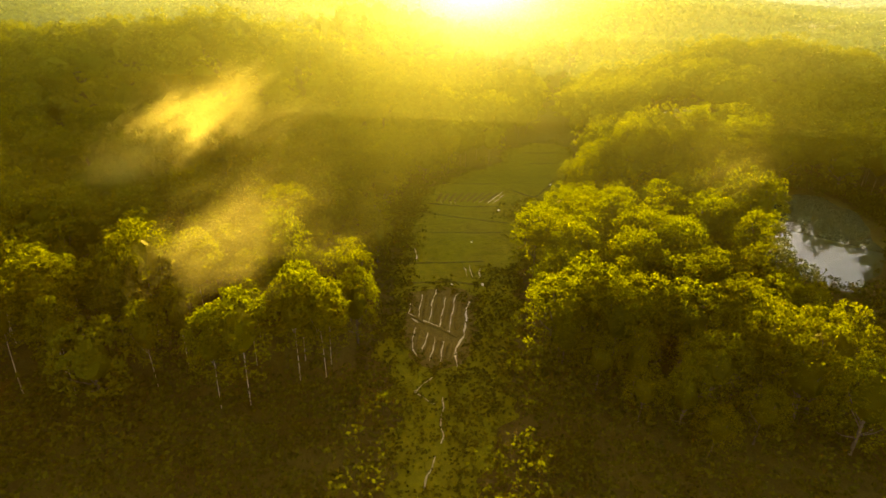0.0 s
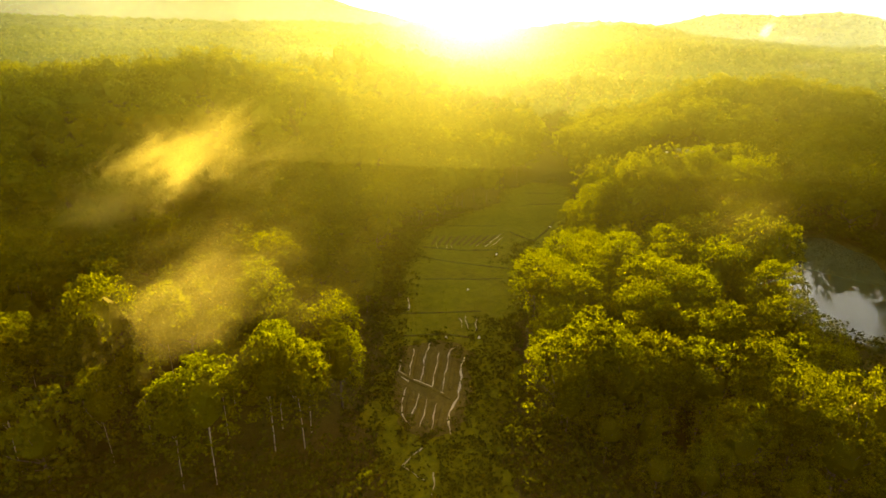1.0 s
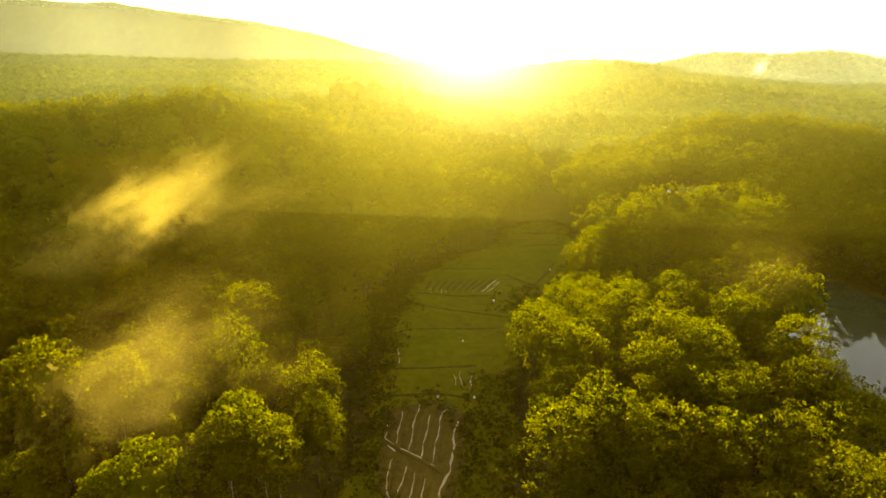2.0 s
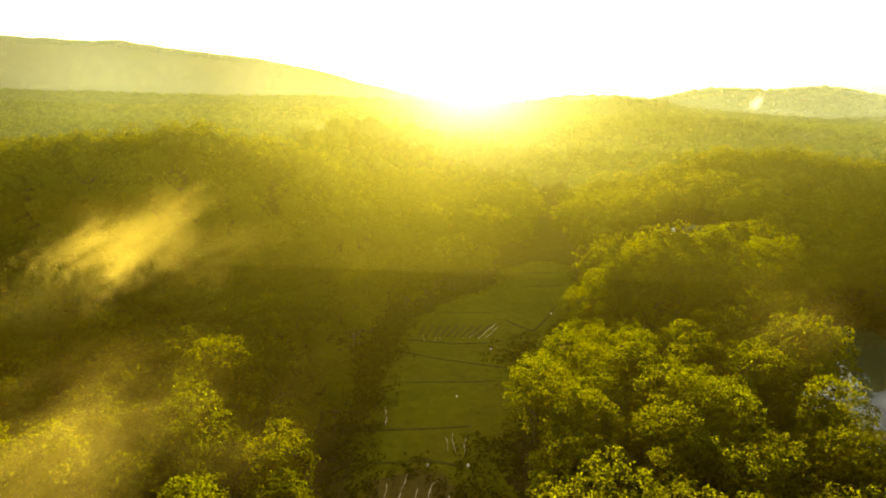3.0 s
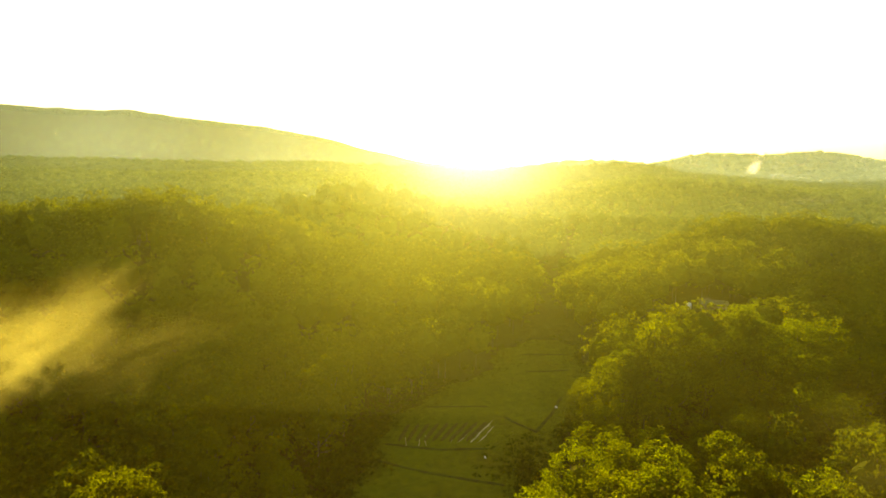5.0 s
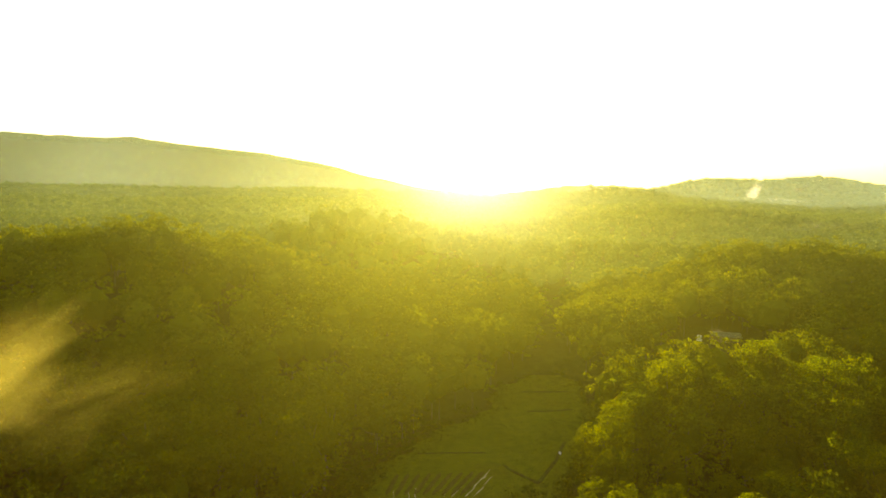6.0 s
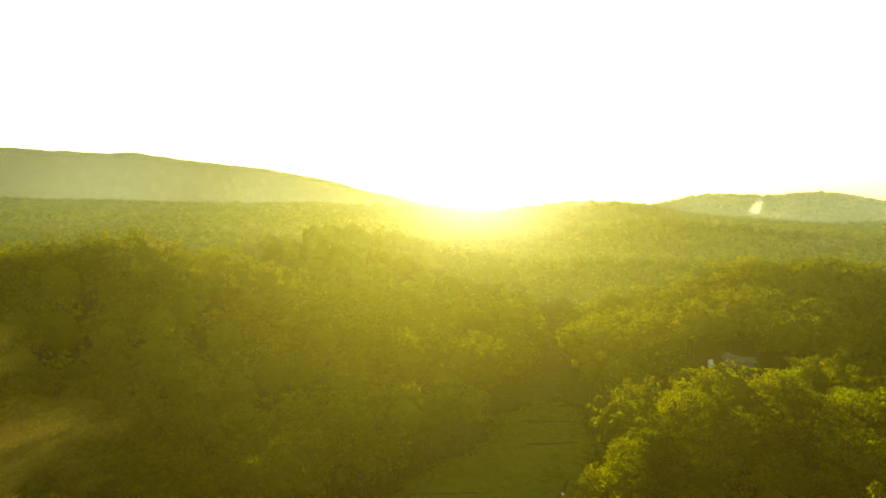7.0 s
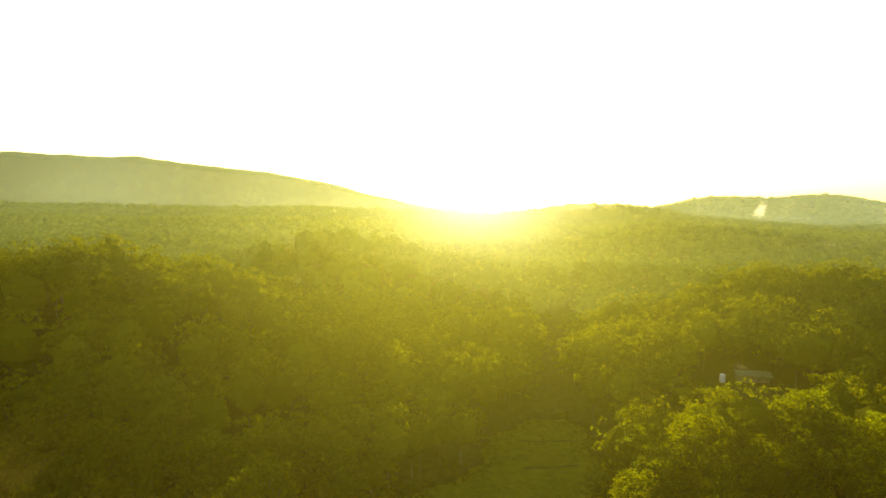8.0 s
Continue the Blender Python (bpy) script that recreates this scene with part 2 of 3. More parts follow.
def height(x, y):
    x, y = np.asarray(x, float), np.asarray(y, float)
    d = valley(x, y)
    z = np.interp(y, [78, 80, 86, 88, 100, 102, 108, 111, 131, 134], [-4, -4.2, -4.2, -4.5, -4.5, -4.8, -4.8, -5.1, -5.1, -5.4])
    out = smooth(d / 14)
    z = z + 0.045 * np.clip(d, 0, 120) + out * 0.5 * waves(x, y, 28, 3)
    for gx, gy, sx, sy, h in GAUSS:
        lift = h * np.exp(-((x - gx) / sx) ** 2 - ((y - gy) / sy) ** 2)
        z = z + lift * np.where(y < 180, smooth((d + 1) / 14), 1.0)
    far = smooth((y - 330) / 520)
    z = z + far * (25 + 4 * waves(x, y, 420, 5) + 2.5 * waves(x, y, 160, 6))
    left = 1 - smooth((x - 60) / 150)
    z = z + left * (4 * np.exp(-((y - 850) / 120) ** 2) - 13 * smooth((y - 930) / 200) * (1 - smooth((y - 1600) / 350)))
    # far crests: the long mountain, the middle rise and the right-hand hills
    crest = np.interp(x, [-3500, -2690, -1870, -1514, -1172, -875, -456, -200, 0], [350, 325, 290, 254, 219, 169, 68, 16, 0]) + 17 * np.exp(-((x + 2035) / 120) ** 2)
    z = z + crest * np.exp(-((y - 3500) / np.where(y < 3500, 230, 430)) ** 2) * (1 + 0.03 * waves(x, 0 * y, 520, 8) + 0.012 * waves(x, 0 * y, 150, 9))
    crest = np.interp(x, [20, 110, 190, 270, 343, 430, 540], [0, 10, 16, 17, 18, 8, 0])
    z = z + crest * np.exp(-((y - 1060) / 130) ** 2)
    crest = np.interp(x, [480, 640, 780, 940, 1060, 1200, 1700], [4, 43, 47, 56, 42, 24, 22])
    z = z + crest * np.exp(-((y - 1560) / 220) ** 2)
    p = pond_r(x, y)
    z = z + (1 - smooth((p - 1.0) / 0.9)) * (POND[3] + 0.45 - z)
    z = z - 1.3 * (1 - smooth((p - 0.75) / 0.3))
    return z


# ---- mesh helpers ----


def mesh_of(name, verts, faces, mats, index=None, flat=True):
    """A mesh from arrays; all faces have equally many corners."""
    verts, faces = np.asarray(verts, np.float32), np.asarray(faces, np.int32)
    me = bpy.data.meshes.new(name)
    me.vertices.add(len(verts))
    me.vertices.foreach_set("co", verts.ravel())
    n = faces.shape[1]
    me.loops.add(faces.size)
    me.loops.foreach_set("vertex_index", faces.ravel())
    me.polygons.add(len(faces))
    me.polygons.foreach_set("loop_start", np.arange(0, faces.size, n, dtype=np.int32))
    if index is not None:
        me.polygons.foreach_set("material_index", np.asarray(index, np.int32))
    me.update(calc_edges=True)
    me.validate()
    me.polygons.foreach_set("use_smooth", np.full(len(faces), not flat, dtype=bool))
    for m in mats:
        me.materials.append(m)
    return me


def part(name, bm, material, parent=None, label=""):
    """Links a bmesh, or a mesh, as one object under a thing or a part."""
    if isinstance(bm, bmesh.types.BMesh):
        me = bpy.data.meshes.new(name)
        bm.to_mesh(me)
        bm.free()
        me.materials.append(material)
    else:
        me = bm
    ob = new(name, me)
    if parent is not None:
        ob.parent = parent
    return tagged(ob, label)


def tube(points, radii, sides=6):
    """Vertices and quads of a tapered tube along points."""
    pts = np.asarray(points, float)
    v, f = [], []
    for i, p in enumerate(pts):
        d = pts[min(i + 1, len(pts) - 1)] - pts[max(i - 1, 0)]
        d /= np.linalg.norm(d) + 1e-9
        u = np.cross(d, (0.3, 1, 0.1))
        u /= np.linalg.norm(u)
        w = np.cross(d, u)
        for j in range(sides):
            q = 6.2832 * j / sides
            v.append(p + radii[i] * (u * math.cos(q) + w * math.sin(q)))
    for i in range(len(pts) - 1):
        for j in range(sides):
            k2 = (j + 1) % sides
            f.append((i * sides + j, i * sides + k2, (i + 1) * sides + k2, (i + 1) * sides + j))
    return np.array(v), np.array(f)


def gather(pieces):
    vs, fs, n = [], [], 0
    for v, f in pieces:
        vs.append(v)
        fs.append(f + n)
        n += len(v)
    return np.concatenate(vs), np.concatenate(fs)


def cards(centres, size, rng, up=0.5):
    """Leaf blades: folded, pointed rhombs of two triangles each, in all directions."""
    n = len(centres)
    along = rng.normal(size=(n, 3))
    along[:, 2] -= 0.25
    along /= np.linalg.norm(along, axis=1)[:, None]
    nor = rng.normal(size=(n, 3))
    nor[:, 2] += up
    side = np.cross(along, nor)
    side /= np.linalg.norm(side, axis=1)[:, None] + 1e-9
    nor = np.cross(side, along)
    s = (np.asarray(size) * rng.uniform(0.65, 1.3, n))[:, None]
    base, tip = centres - along * s * 0.5, centres + along * s * 0.5
    mid = centres + nor * s * 0.1
    v = np.stack([base, mid - side * s * 0.33, tip, mid + side * s * 0.33], 1).reshape(-1, 3)
    i = np.arange(n)[:, None] * 4
    f = np.concatenate([i + np.array([[0, 1, 2]]), i + np.array([[0, 2, 3]])], 1).reshape(-1, 3)
    return v, f


def core_shape(rng, level=2):
    """A lumpy, closed inner mass of foliage, about one metre in radius."""
    bm = bmesh.new()
    bmesh.ops.create_icosphere(bm, subdivisions=level, radius=1.0)
    off = Vector(rng.uniform(-50, 50, 3))
    v = np.array([vert.co * (1 + 0.28 * noise.noise(vert.co * 1.9 + off)) for vert in bm.verts])
    f = np.array([[w.index for w in face.verts] for face in bm.faces])
    bm.free()
    return v, f


def crown_points(rng, r, z0, z1, clumps, leaves, spread=0.85):
    """Where the leaves of one crown sit, clump by clump, on an uneven dome."""
    pts, tips = [], []
    for i in range(clumps):
        u = rng.uniform(0, 6.283)
        q = rng.uniform(0.0, 1.0) ** 0.55
        rise = 0.42 + 0.58 * math.sqrt(max(0.0, 1 - q * q)) * rng.uniform(0.6, 1.1)
        if rng.uniform() < 0.36:
            q, rise = rng.uniform(0.55, 1.0), rng.uniform(0.0, 0.6)
        c = np.array([math.cos(u) * q * r, math.sin(u) * q * r, z0 + (z1 - z0) * rise])
        tips.append(c)
        k3 = rng.normal(size=(leaves, 3))
        k3 /= np.linalg.norm(k3, axis=1)[:, None]
        k3[:, 2] = np.abs(k3[:, 2]) * 0.9 - 0.25
        pts.append(c + k3 * spread * rng.uniform(0.6, 1.25) * rng.uniform(0.55, 1.0, (leaves, 1)))
    return np.concatenate(pts), tips


# ---- ground ----


def axis(lo, hi, fine_lo, fine_hi, step, grow):
    out = list(np.arange(fine_lo, fine_hi + 0.01, step))
    s, p = step, fine_lo
    low = []
    while p > lo:
        s = min(s * grow, 62)
        p -= s
        low.append(p)
    s, p = step, fine_hi
    while p < hi:
        s = min(s * grow, 62)
        p += s
        out.append(p)
    return np.array(low[::-1] + out)


def build_ground():
    xs, ys = axis(-3600, 3600, -45, 95, 1.5, 1.06), axis(-1500, 4600, 25, 175, 1.5, 1.05)
    ys = np.unique(np.concatenate([ys, np.arange(3060, 3900, 30.0)]))
    gx, gy = np.meshgrid(xs, ys)
    v = np.stack([gx, gy, height(gx, gy)], -1).reshape(-1, 3)
    nx, ny = len(xs), len(ys)
    i = (np.arange(ny - 1)[:, None] * nx + np.arange(nx - 1)[None, :]).ravel()
    f = np.stack([i, i + 1, i + nx + 1, i + nx], 1)
    ob = new("ground", mesh_of("ground", v, f, [GROUND], flat=False))
    tagged(ob, "grassy valley floor and leaf-littered hill slopes", "ground", kind="structure")


build_ground()


def build_meadow():
    """The mown grass of the valley floor, terrace by terrace."""
    k = Mat("meadow_turf")
    n1, n2, n3 = k.noise(0.09, 4), k.noise(0.8, 6, 0.65), k.noise(9.0, 3)
    base = k.ramp(n1, (0.3, (0.1, 0.115, 0.006)), (0.5, (0.14, 0.155, 0.008)), (0.7, (0.13, 0.115, 0.01)))
    turf = k.principled(k.mix(0.5, base, k.ramp(n2, (0.3, (0.05, 0.046, 0.006)), (0.7, (0.17, 0.165, 0.012)))), 0.95, normal=k.bump(n3, 0.5, 0.08))
    xs, ys = np.arange(-18, 48, 0.75), np.arange(26, 176, 0.75)
    gx, gy = np.meshgrid(xs, ys)
    d = valley(gx, gy)
    v = np.stack([gx, gy, height(gx, gy) + 0.06 - 0.25 * smooth((d - 0.6) / 1.6)], -1).reshape(-1, 3)
    nx, ny = len(xs), len(ys)
    i = (np.arange(ny - 1)[:, None] * nx + np.arange(nx - 1)[None, :]).ravel()
    i = i[d.ravel()[i] < 1.6]
    ob = new("meadow", mesh_of("meadow", v, np.stack([i, i + 1, i + nx + 1, i + nx], 1), [turf], flat=False))
    tagged(ob, "yellow-green mown meadow on the terraced valley floor", "meadow", kind="structure")


build_meadow()


def build_pond():
    (cx, cy), (ra, rb), turn, level = POND
    n = 72
    bm = bmesh.new()
    ring = []
    for i in range(n):
        q = 6.2832 * i / n
        u, v = math.cos(q) * ra * 1.12, math.sin(q) * rb * 1.12
        c, s = math.cos(radians(turn)), math.sin(radians(turn))
        ring.append(bm.verts.new((cx + u * c - v * s, cy + u * s + v * c, level)))
    bm.faces.new(ring)
    ob = part("pond", bm, WATER)
    tagged(ob, "still pond mirroring the pale sky between trees", "pond", kind="structure")


build_pond()

# ---- trees ----


def tree_meshes(seed, r, top, base, clumps, leaves, leaf, thick, bark):
    rng = np.random.default_rng(seed)
    pts, tips = crown_points(rng, r, base, top - 0.5, clumps, leaves, 0.85 if leaf > 0.4 else 0.72)
    v, f = cards(pts, np.full(len(pts), leaf), rng)
    cv, cf = core_shape(rng)
    cv = cv * (r * 0.46, r * 0.46, (top - base) * 0.25) + (0, 0, base + (top - base) * 0.45)
    n = 240 if leaf > 0.4 else 560
    skin = rng.normal(size=(n, 3))
    skin *= (rng.uniform(0.98, 1.28, n) / np.linalg.norm(skin, axis=1))[:, None]
    skin = skin * (r * 0.8, r * 0.8, (top - base) * 0.41) + (0, 0, base + (top - base) * 0.45)
    v, f = gather([(v, f), cards(skin, np.full(n, leaf * 1.25), rng), (cv, cf)])
    crown = mesh_of("crown", v, f, [LEAF_WOOD if leaf > 0.4 else LEAF])
    lean = rng.normal(size=2) * 0.35
    stem = [np.array([lean[0] * (max(h, 0) / top) ** 1.5, lean[1] * (max(h, 0) / top) ** 1.5, h]) for h in np.linspace(-0.5, top * 0.68, 8)]
    pieces = [tube(stem, np.linspace(thick, thick * 0.3, 8), 7)]
    for c in tips[:9 if thick > 0.1 else 2]:
        h = rng.uniform(0.45, 0.85)
        s = np.array([lean[0] * h, lean[1] * h, base * 0.75 + (c[2] - base * 0.75) * h * 0.5])
        mid = s * 0.5 + c * 0.5 + np.array([0, 0, -0.25])
        pieces.append(tube([s, mid, s * 0.25 + c * 0.75], [thick * 0.42, thick * 0.27, thick * 0.1], 5))
    tv, tf = gather(pieces)
    trunk = mesh_of("trunk", tv, tf, [bark], flat=False)
    return trunk, crown


def build_tree(meshes, label):
    ob = tagged(new("tree"), label, "tree", "trees of the valley groves")
    part("trunk", meshes[0], None, ob)
    part("crown", meshes[1], None, ob)
    return ob


BROAD = [tree_meshes(10 + i, 3.7 + 0.4 * (i % 3), 11.4 + 0.7 * (i % 4), 2.6, 56, 22, 0.5, 0.2, BARK_DARK) for i in range(5)]
FINE = [tree_meshes(50 + i, 3.6 + 0.35 * (i % 3), 11.4 + 0.7 * (i % 4), 2.6, 114, 30, 0.25, 0.2, BARK_DARK) for i in range(5)]
SLIM = [tree_meshes(30 + i, 2.6 + 0.2 * i, 13.5 + 0.6 * i, 5.2, 92, 30, 0.3, 0.06, BARK) for i in range(3)]


def grove_places(step, x0, x1, y0, y1, seed):
    """Jittered places of trees, outside the clearing, the pond and the hut's yard."""
    rng = np.random.default_rng(seed)
    gx, gy = np.meshgrid(np.arange(x0, x1, step), np.arange(y0, y1, step))
    x = gx.ravel() + rng.uniform(-0.42, 0.42, gx.size) * step
    y = gy.ravel() + rng.uniform(-0.42, 0.42, gx.size) * step
    ok = (valley(x, y) > 2.6) & (pond_r(x, y) > np.where(y > 112, 1.05, 1.15))
    ok &= np.hypot((x - 66) / 9, (y - 165) / 14) > 1
    # the groves' near edge: low growth only in front of it
    edge = np.interp(x, [-60, -30, -14, -8, 0, 6, 10, 16, 24, 34, 42, 60, 80], [40, 45, 46, 50, 58, 60, 58, 51, 44, 41, 38, 60, 56])
    ok &= y > edge
    # the open bank before the pond
    ok &= ~((x > 44.5) & (x < 67) & (y < 85))
    return x[ok], y[ok], rng


def stature(x, y):
    """How tall the growth stands from place to place."""
    s = 1.0
    s -= 0.42 * np.exp(-((x - 40) / 9) ** 2 - ((y - 107) / 8) ** 2)      # low growth behind the pond-side grove
    s -= 0.4 * np.exp(-((x + 15) / 7) ** 2 - ((y - 86) / 16) ** 2)         # low growth beside the meadow
    s -= 0.45 * np.exp(-((x - 24) / 5) ** 2 - ((y - 114) / 11) ** 2)       # thicket at the meadow's bend
    s -= 0.3 * np.exp(-((x - 58) / 6) ** 2 - ((y - 153) / 9) ** 2)         # young trees before the hut
    s -= 0.4 * np.exp(-((x + 58) / 16) ** 2 - ((y - 95) / 14) ** 2)        # young growth on the mist-covered slope
    s += 0.2 * np.exp(-((x - 52) / 17) ** 2 - ((y - 130) / 10) ** 2)       # the old grove below the hut
    s -= 0.45 * np.exp(-((x - 58) / 20) ** 2 - ((y - 157) / 15) ** 2)       # the low ground about the hut
    front = np.interp(x, [4, 8, 14, 24, 34, 42], [64, 64, 60, 56, 48, 44])
    s -= 0.42 * smooth((front - y) / 7) * smooth((x - 2) / 3)
    return s


def build_groves():
    x, y, rng = grove_places(5.5, -62, 92, 36, 140, 5)
    ex, ey, _ = grove_places(7.0, 9, 46, 50, 92, 6)
    x, y = np.concatenate([x, ex]), np.concatenate([y, ey])
    x, y = np.concatenate([x, [71, 52, 53, 54.5, 56.5, 59]]), np.concatenate([y, [76.5, 88, 93, 98, 103.5, 110]])
    d = np.hypot(x - 8, (y - 62) * 0.9)
    order = np.argsort(d)
    kept = order[:345]
    protos = {}
    for i in kept:
        px, py = float(x[i]), float(y[i])
        slim = px < -8 and py < 60 and rng.uniform() < 0.8
        close = (5 < px < 46 and 40 < py < 108) or (-26 < px < -7 and py < 84) or (20 < px < 74 and 100 < py < 142)
        kinds = SLIM if slim else FINE if close else BROAD
        kind, j = "slim" if slim else "fine" if close else "broad", int(rng.integers(len(kinds)))
        s = float(rng.uniform(0.8, 1.16) * stature(px, py))
        m = Matrix.Translation((px, py, float(height(px, py)))) @ Matrix.Rotation(float(rng.uniform(0, 6.28)), 4, "Z") @ Matrix.Diagonal((s * float(rng.uniform(0.92, 1.1)), s * float(rng.uniform(0.92, 1.1)), s, 1))
        if (kind, j) not in protos:
            label = "slender tree with a bare pale trunk and high crown" if slim else "broad-crowned green tree with sunlit leaf clusters"
            protos[kind, j] = build_tree(kinds[j], label)
            protos[kind, j].matrix_basis = m
        else:
            o = copy_thing(protos[kind, j], Matrix())
            o.matrix_basis = m
    rest = np.setdiff1d(np.arange(len(x)), kept)
    return x[rest], y[rest]


def wood_stuff(name, x, y, r, tall, clumps, leaves, leaf, spread, seed, label, leafage, stems=True, low=0.35, raised=0.0, wide=0.66):
    """Many crowns, too many to count, as one object."""
    rng = np.random.default_rng(seed)
    vs, fs, ix, n = [], [], [], 0
    shapes = []
    for i in range(7):
        pts, _ = crown_points(rng, r, low * tall, tall, clumps, leaves, spread * r)
        shapes.append((pts, core_shape(rng, 1)))
    z = height(x, y) + raised
    for i in range(len(x)):
        s = rng.uniform(0.8, 1.2)
        t = tall * rng.uniform(0.74, 1.22) * float(stature(x[i], y[i]))
        p, (cv, cf) = shapes[rng.integers(7)]
        q = rng.uniform(0, 6.283)
        c, sn = math.cos(q), math.sin(q)
        pts = np.stack([(p[:, 0] * c - p[:, 1] * sn) * s + x[i], (p[:, 0] * sn + p[:, 1] * c) * s + y[i], p[:, 2] * t / tall + z[i]], 1)
        v, f = cards(pts, np.full(len(pts), leaf), rng)
        vs.append(v), fs.append(f + n), ix.append(np.zeros(len(f), np.int32))
        n += len(v)
        v = cv * (r * s * wide, r * s * wide, t * (1 - low) * wide * 0.62) + (x[i], y[i], z[i] + t * (low + (1 - low) * 0.38))
        vs.append(v), fs.append(cf + n), ix.append(np.zeros(len(cf), np.int32))
        n += len(v)
        if stems:
            w = 0.12
            v = np.array([(x[i] - w, y[i] - w, z[i] - 0.5), (x[i] + w, y[i] - w, z[i] - 0.5), (x[i], y[i] + w, z[i] - 0.5), (x[i], y[i], z[i] + t * 0.6)])
            f = np.array([(0, 1, 3), (1, 2, 3), (2, 0, 3)])
            vs.append(v), fs.append(f + n), ix.append(np.ones(3, np.int32))
            n += 4
    ob = new(name, mesh_of(name, np.concatenate(vs), np.concatenate(fs), [leafage, BARK_DARK], np.concatenate(ix)))
    tagged(ob, label, "forest", kind="stuff")


rx, ry = build_groves()
mx, my, _ = grove_places(6.4, -230, 260, 140, 236, 7)
keep = np.abs(mx - 6) < 0.86 * my + 12
sx, sy, _ = grove_places(6.4, -150, 150, 44, 140, 17)
side = ((sx < -62) | (sx > 92)) & (np.abs(sx - 4) < 0.86 * sy + 14)
wood_stuff("woodland", np.concatenate([rx, mx[keep], sx[side]]), np.concatenate([ry, my[keep], sy[side]]), 4.9, 13, 34, 13, 0.66, 0.2, 8, "dense green broadleaf woodland on the valley slopes", LEAF_WOOD, wide=0.7)

wx, wy, _ = grove_places(8.2, -560, 560, 236, 640, 9)
keep = np.abs(wx - 6) < 0.84 * wy + 10
wood_stuff("hill_forest", wx[keep], wy[keep], 5.4, 13, 10, 4, 1.4, 0.26, 10, "hazy green forest on the middle hills", LEAF_HILL, stems=False, wide=0.78)

fx, fy, _ = grove_places(17.5, -980, 980, 640, 1160, 11)
keep = np.abs(fx - 6) < 0.84 * fy + 10
gx, gy, _ = grove_places(20, 280, 1420, 1160, 1700, 13)
keep2 = np.abs(gx - 6) < 0.84 * gy + 10
wood_stuff("far_forest", np.concatenate([fx[keep], gx[keep2]]), np.concatenate([fy[keep], gy[keep2]]), 10.5, 12, 8, 2, 1.3, 0.2, 12, "pale hazy forest on far ridges", LEAF_FAR, stems=False, low=0.05, wide=0.95)
hx, hy, _ = grove_places(15, -3000, 220, 3430, 3550, 15)
keep = np.abs(hx - 6) < 0.84 * hy + 10
wood_stuff("mountain_forest", hx[keep], hy[keep], 10, 10, 3, 2, 1.6, 0.2, 14, "pale hazy forest covering the distant mountain", LEAF_FAR, stems=False, low=0.0, wide=0.95)


def bushes(name, x, y, tall, rng, material, label):
    """Low growth of many leafy stems as one object."""
    z = height(x, y)
    vs, fs, m = [], [], 0
    for i in range(len(x)):
        h = tall[i]
        pts, _ = crown_points(rng, h * 0.75, 0.1 * h, h, *((3, 4) if h < 1.0 else (5, 7)), h * 0.3)
        v, f = cards(pts + (x[i], y[i], z[i]), np.full(len(pts), min(0.5, 0.14 + 0.2 * h) if h >= 1.0 else 0.14 + 0.3 * h), rng)
        vs.append(v), fs.append(f + m)
        m += len(v)
    ob = new(name, mesh_of(name, np.concatenate(vs), np.concatenate(fs), [material]))
    tagged(ob, label, "shrubs", kind="stuff")


def build_shrubs():
    rng = np.random.default_rng(21)
    n = 9000
    x, y = rng.uniform(-60, 95, n), rng.uniform(24, 150, n)
    d, p = valley(x, y), pond_r(x, y)
    edge = np.interp(x, [-60, -30, -14, -8, 0, 6, 10, 16, 24, 34, 42, 60, 80], [44, 50, 52, 54, 52, 62, 62, 60, 56, 48, 60, 84, 70])
    ok = (d > 0.5) & (p > 1.06) & ((y < edge) | ((d < 4) & (y > 84)) | (rng.uniform(size=n) < 0.06))
    x, y = x[ok][:2700], y[ok][:2700]
    tall = rng.uniform(0.7, 2.4, len(x)) * np.where((x > 8) & (y > 30), 1.6, np.where(x < -6, 2.2, 1.0))
    # about the pond
    (cx, cy), (ra, rb), turn, _ = POND
    q, k2 = rng.uniform(0, 6.283, 700), rng.uniform(1.0, 1.35, 700)
    u, w = np.cos(q) * ra * k2, np.sin(q) * rb * k2
    c, sn = math.cos(radians(turn)), math.sin(radians(turn))
    bx, by = cx + u * c - w * sn, cy + u * sn + w * c
    far = (by > 104) | (bx > 73)
    gx = np.concatenate([rng.normal(-9.5, 2.4, 90), rng.normal(-9, 1.8, 60), rng.normal(16.5, 1.8, 80), rng.normal(-7.5, 1.5, 40)])
    gy = np.concatenate([rng.normal(109, 3, 90), rng.normal(97, 3, 60), rng.normal(110, 5, 80), rng.normal(122, 3, 40)])
    x, y = np.concatenate([x, bx[far], gx]), np.concatenate([y, by[far], gy])
    tall = np.concatenate([tall, rng.uniform(1.4, 3.8, far.sum()), rng.uniform(0.6, 2.4, len(gx))])
    bushes("undergrowth", x, y, tall, rng, LEAF_SHRUB, "dark green shrubs and undergrowth at the grove edges")
    # weeds beside the field and along the stream
    wx = np.concatenate([rng.uniform(4.4, 13, 900), rng.uniform(-11, -5, 600), rng.uniform(1.2, 7, 420), rng.uniform(-7, -2.4, 240)])
    wy = np.concatenate([rng.uniform(50, 86, 900), rng.uniform(54, 88, 600), rng.uniform(28, 57, 420), rng.uniform(28, 54, 240)])
    q, w = rng.uniform(0, 6.283, 380), rng.normal(1.0, 0.13, 380)
    wx = np.concatenate([wx, rng.uniform(6, 17, 300), -0.3 + np.cos(q) * 5.3 * w])
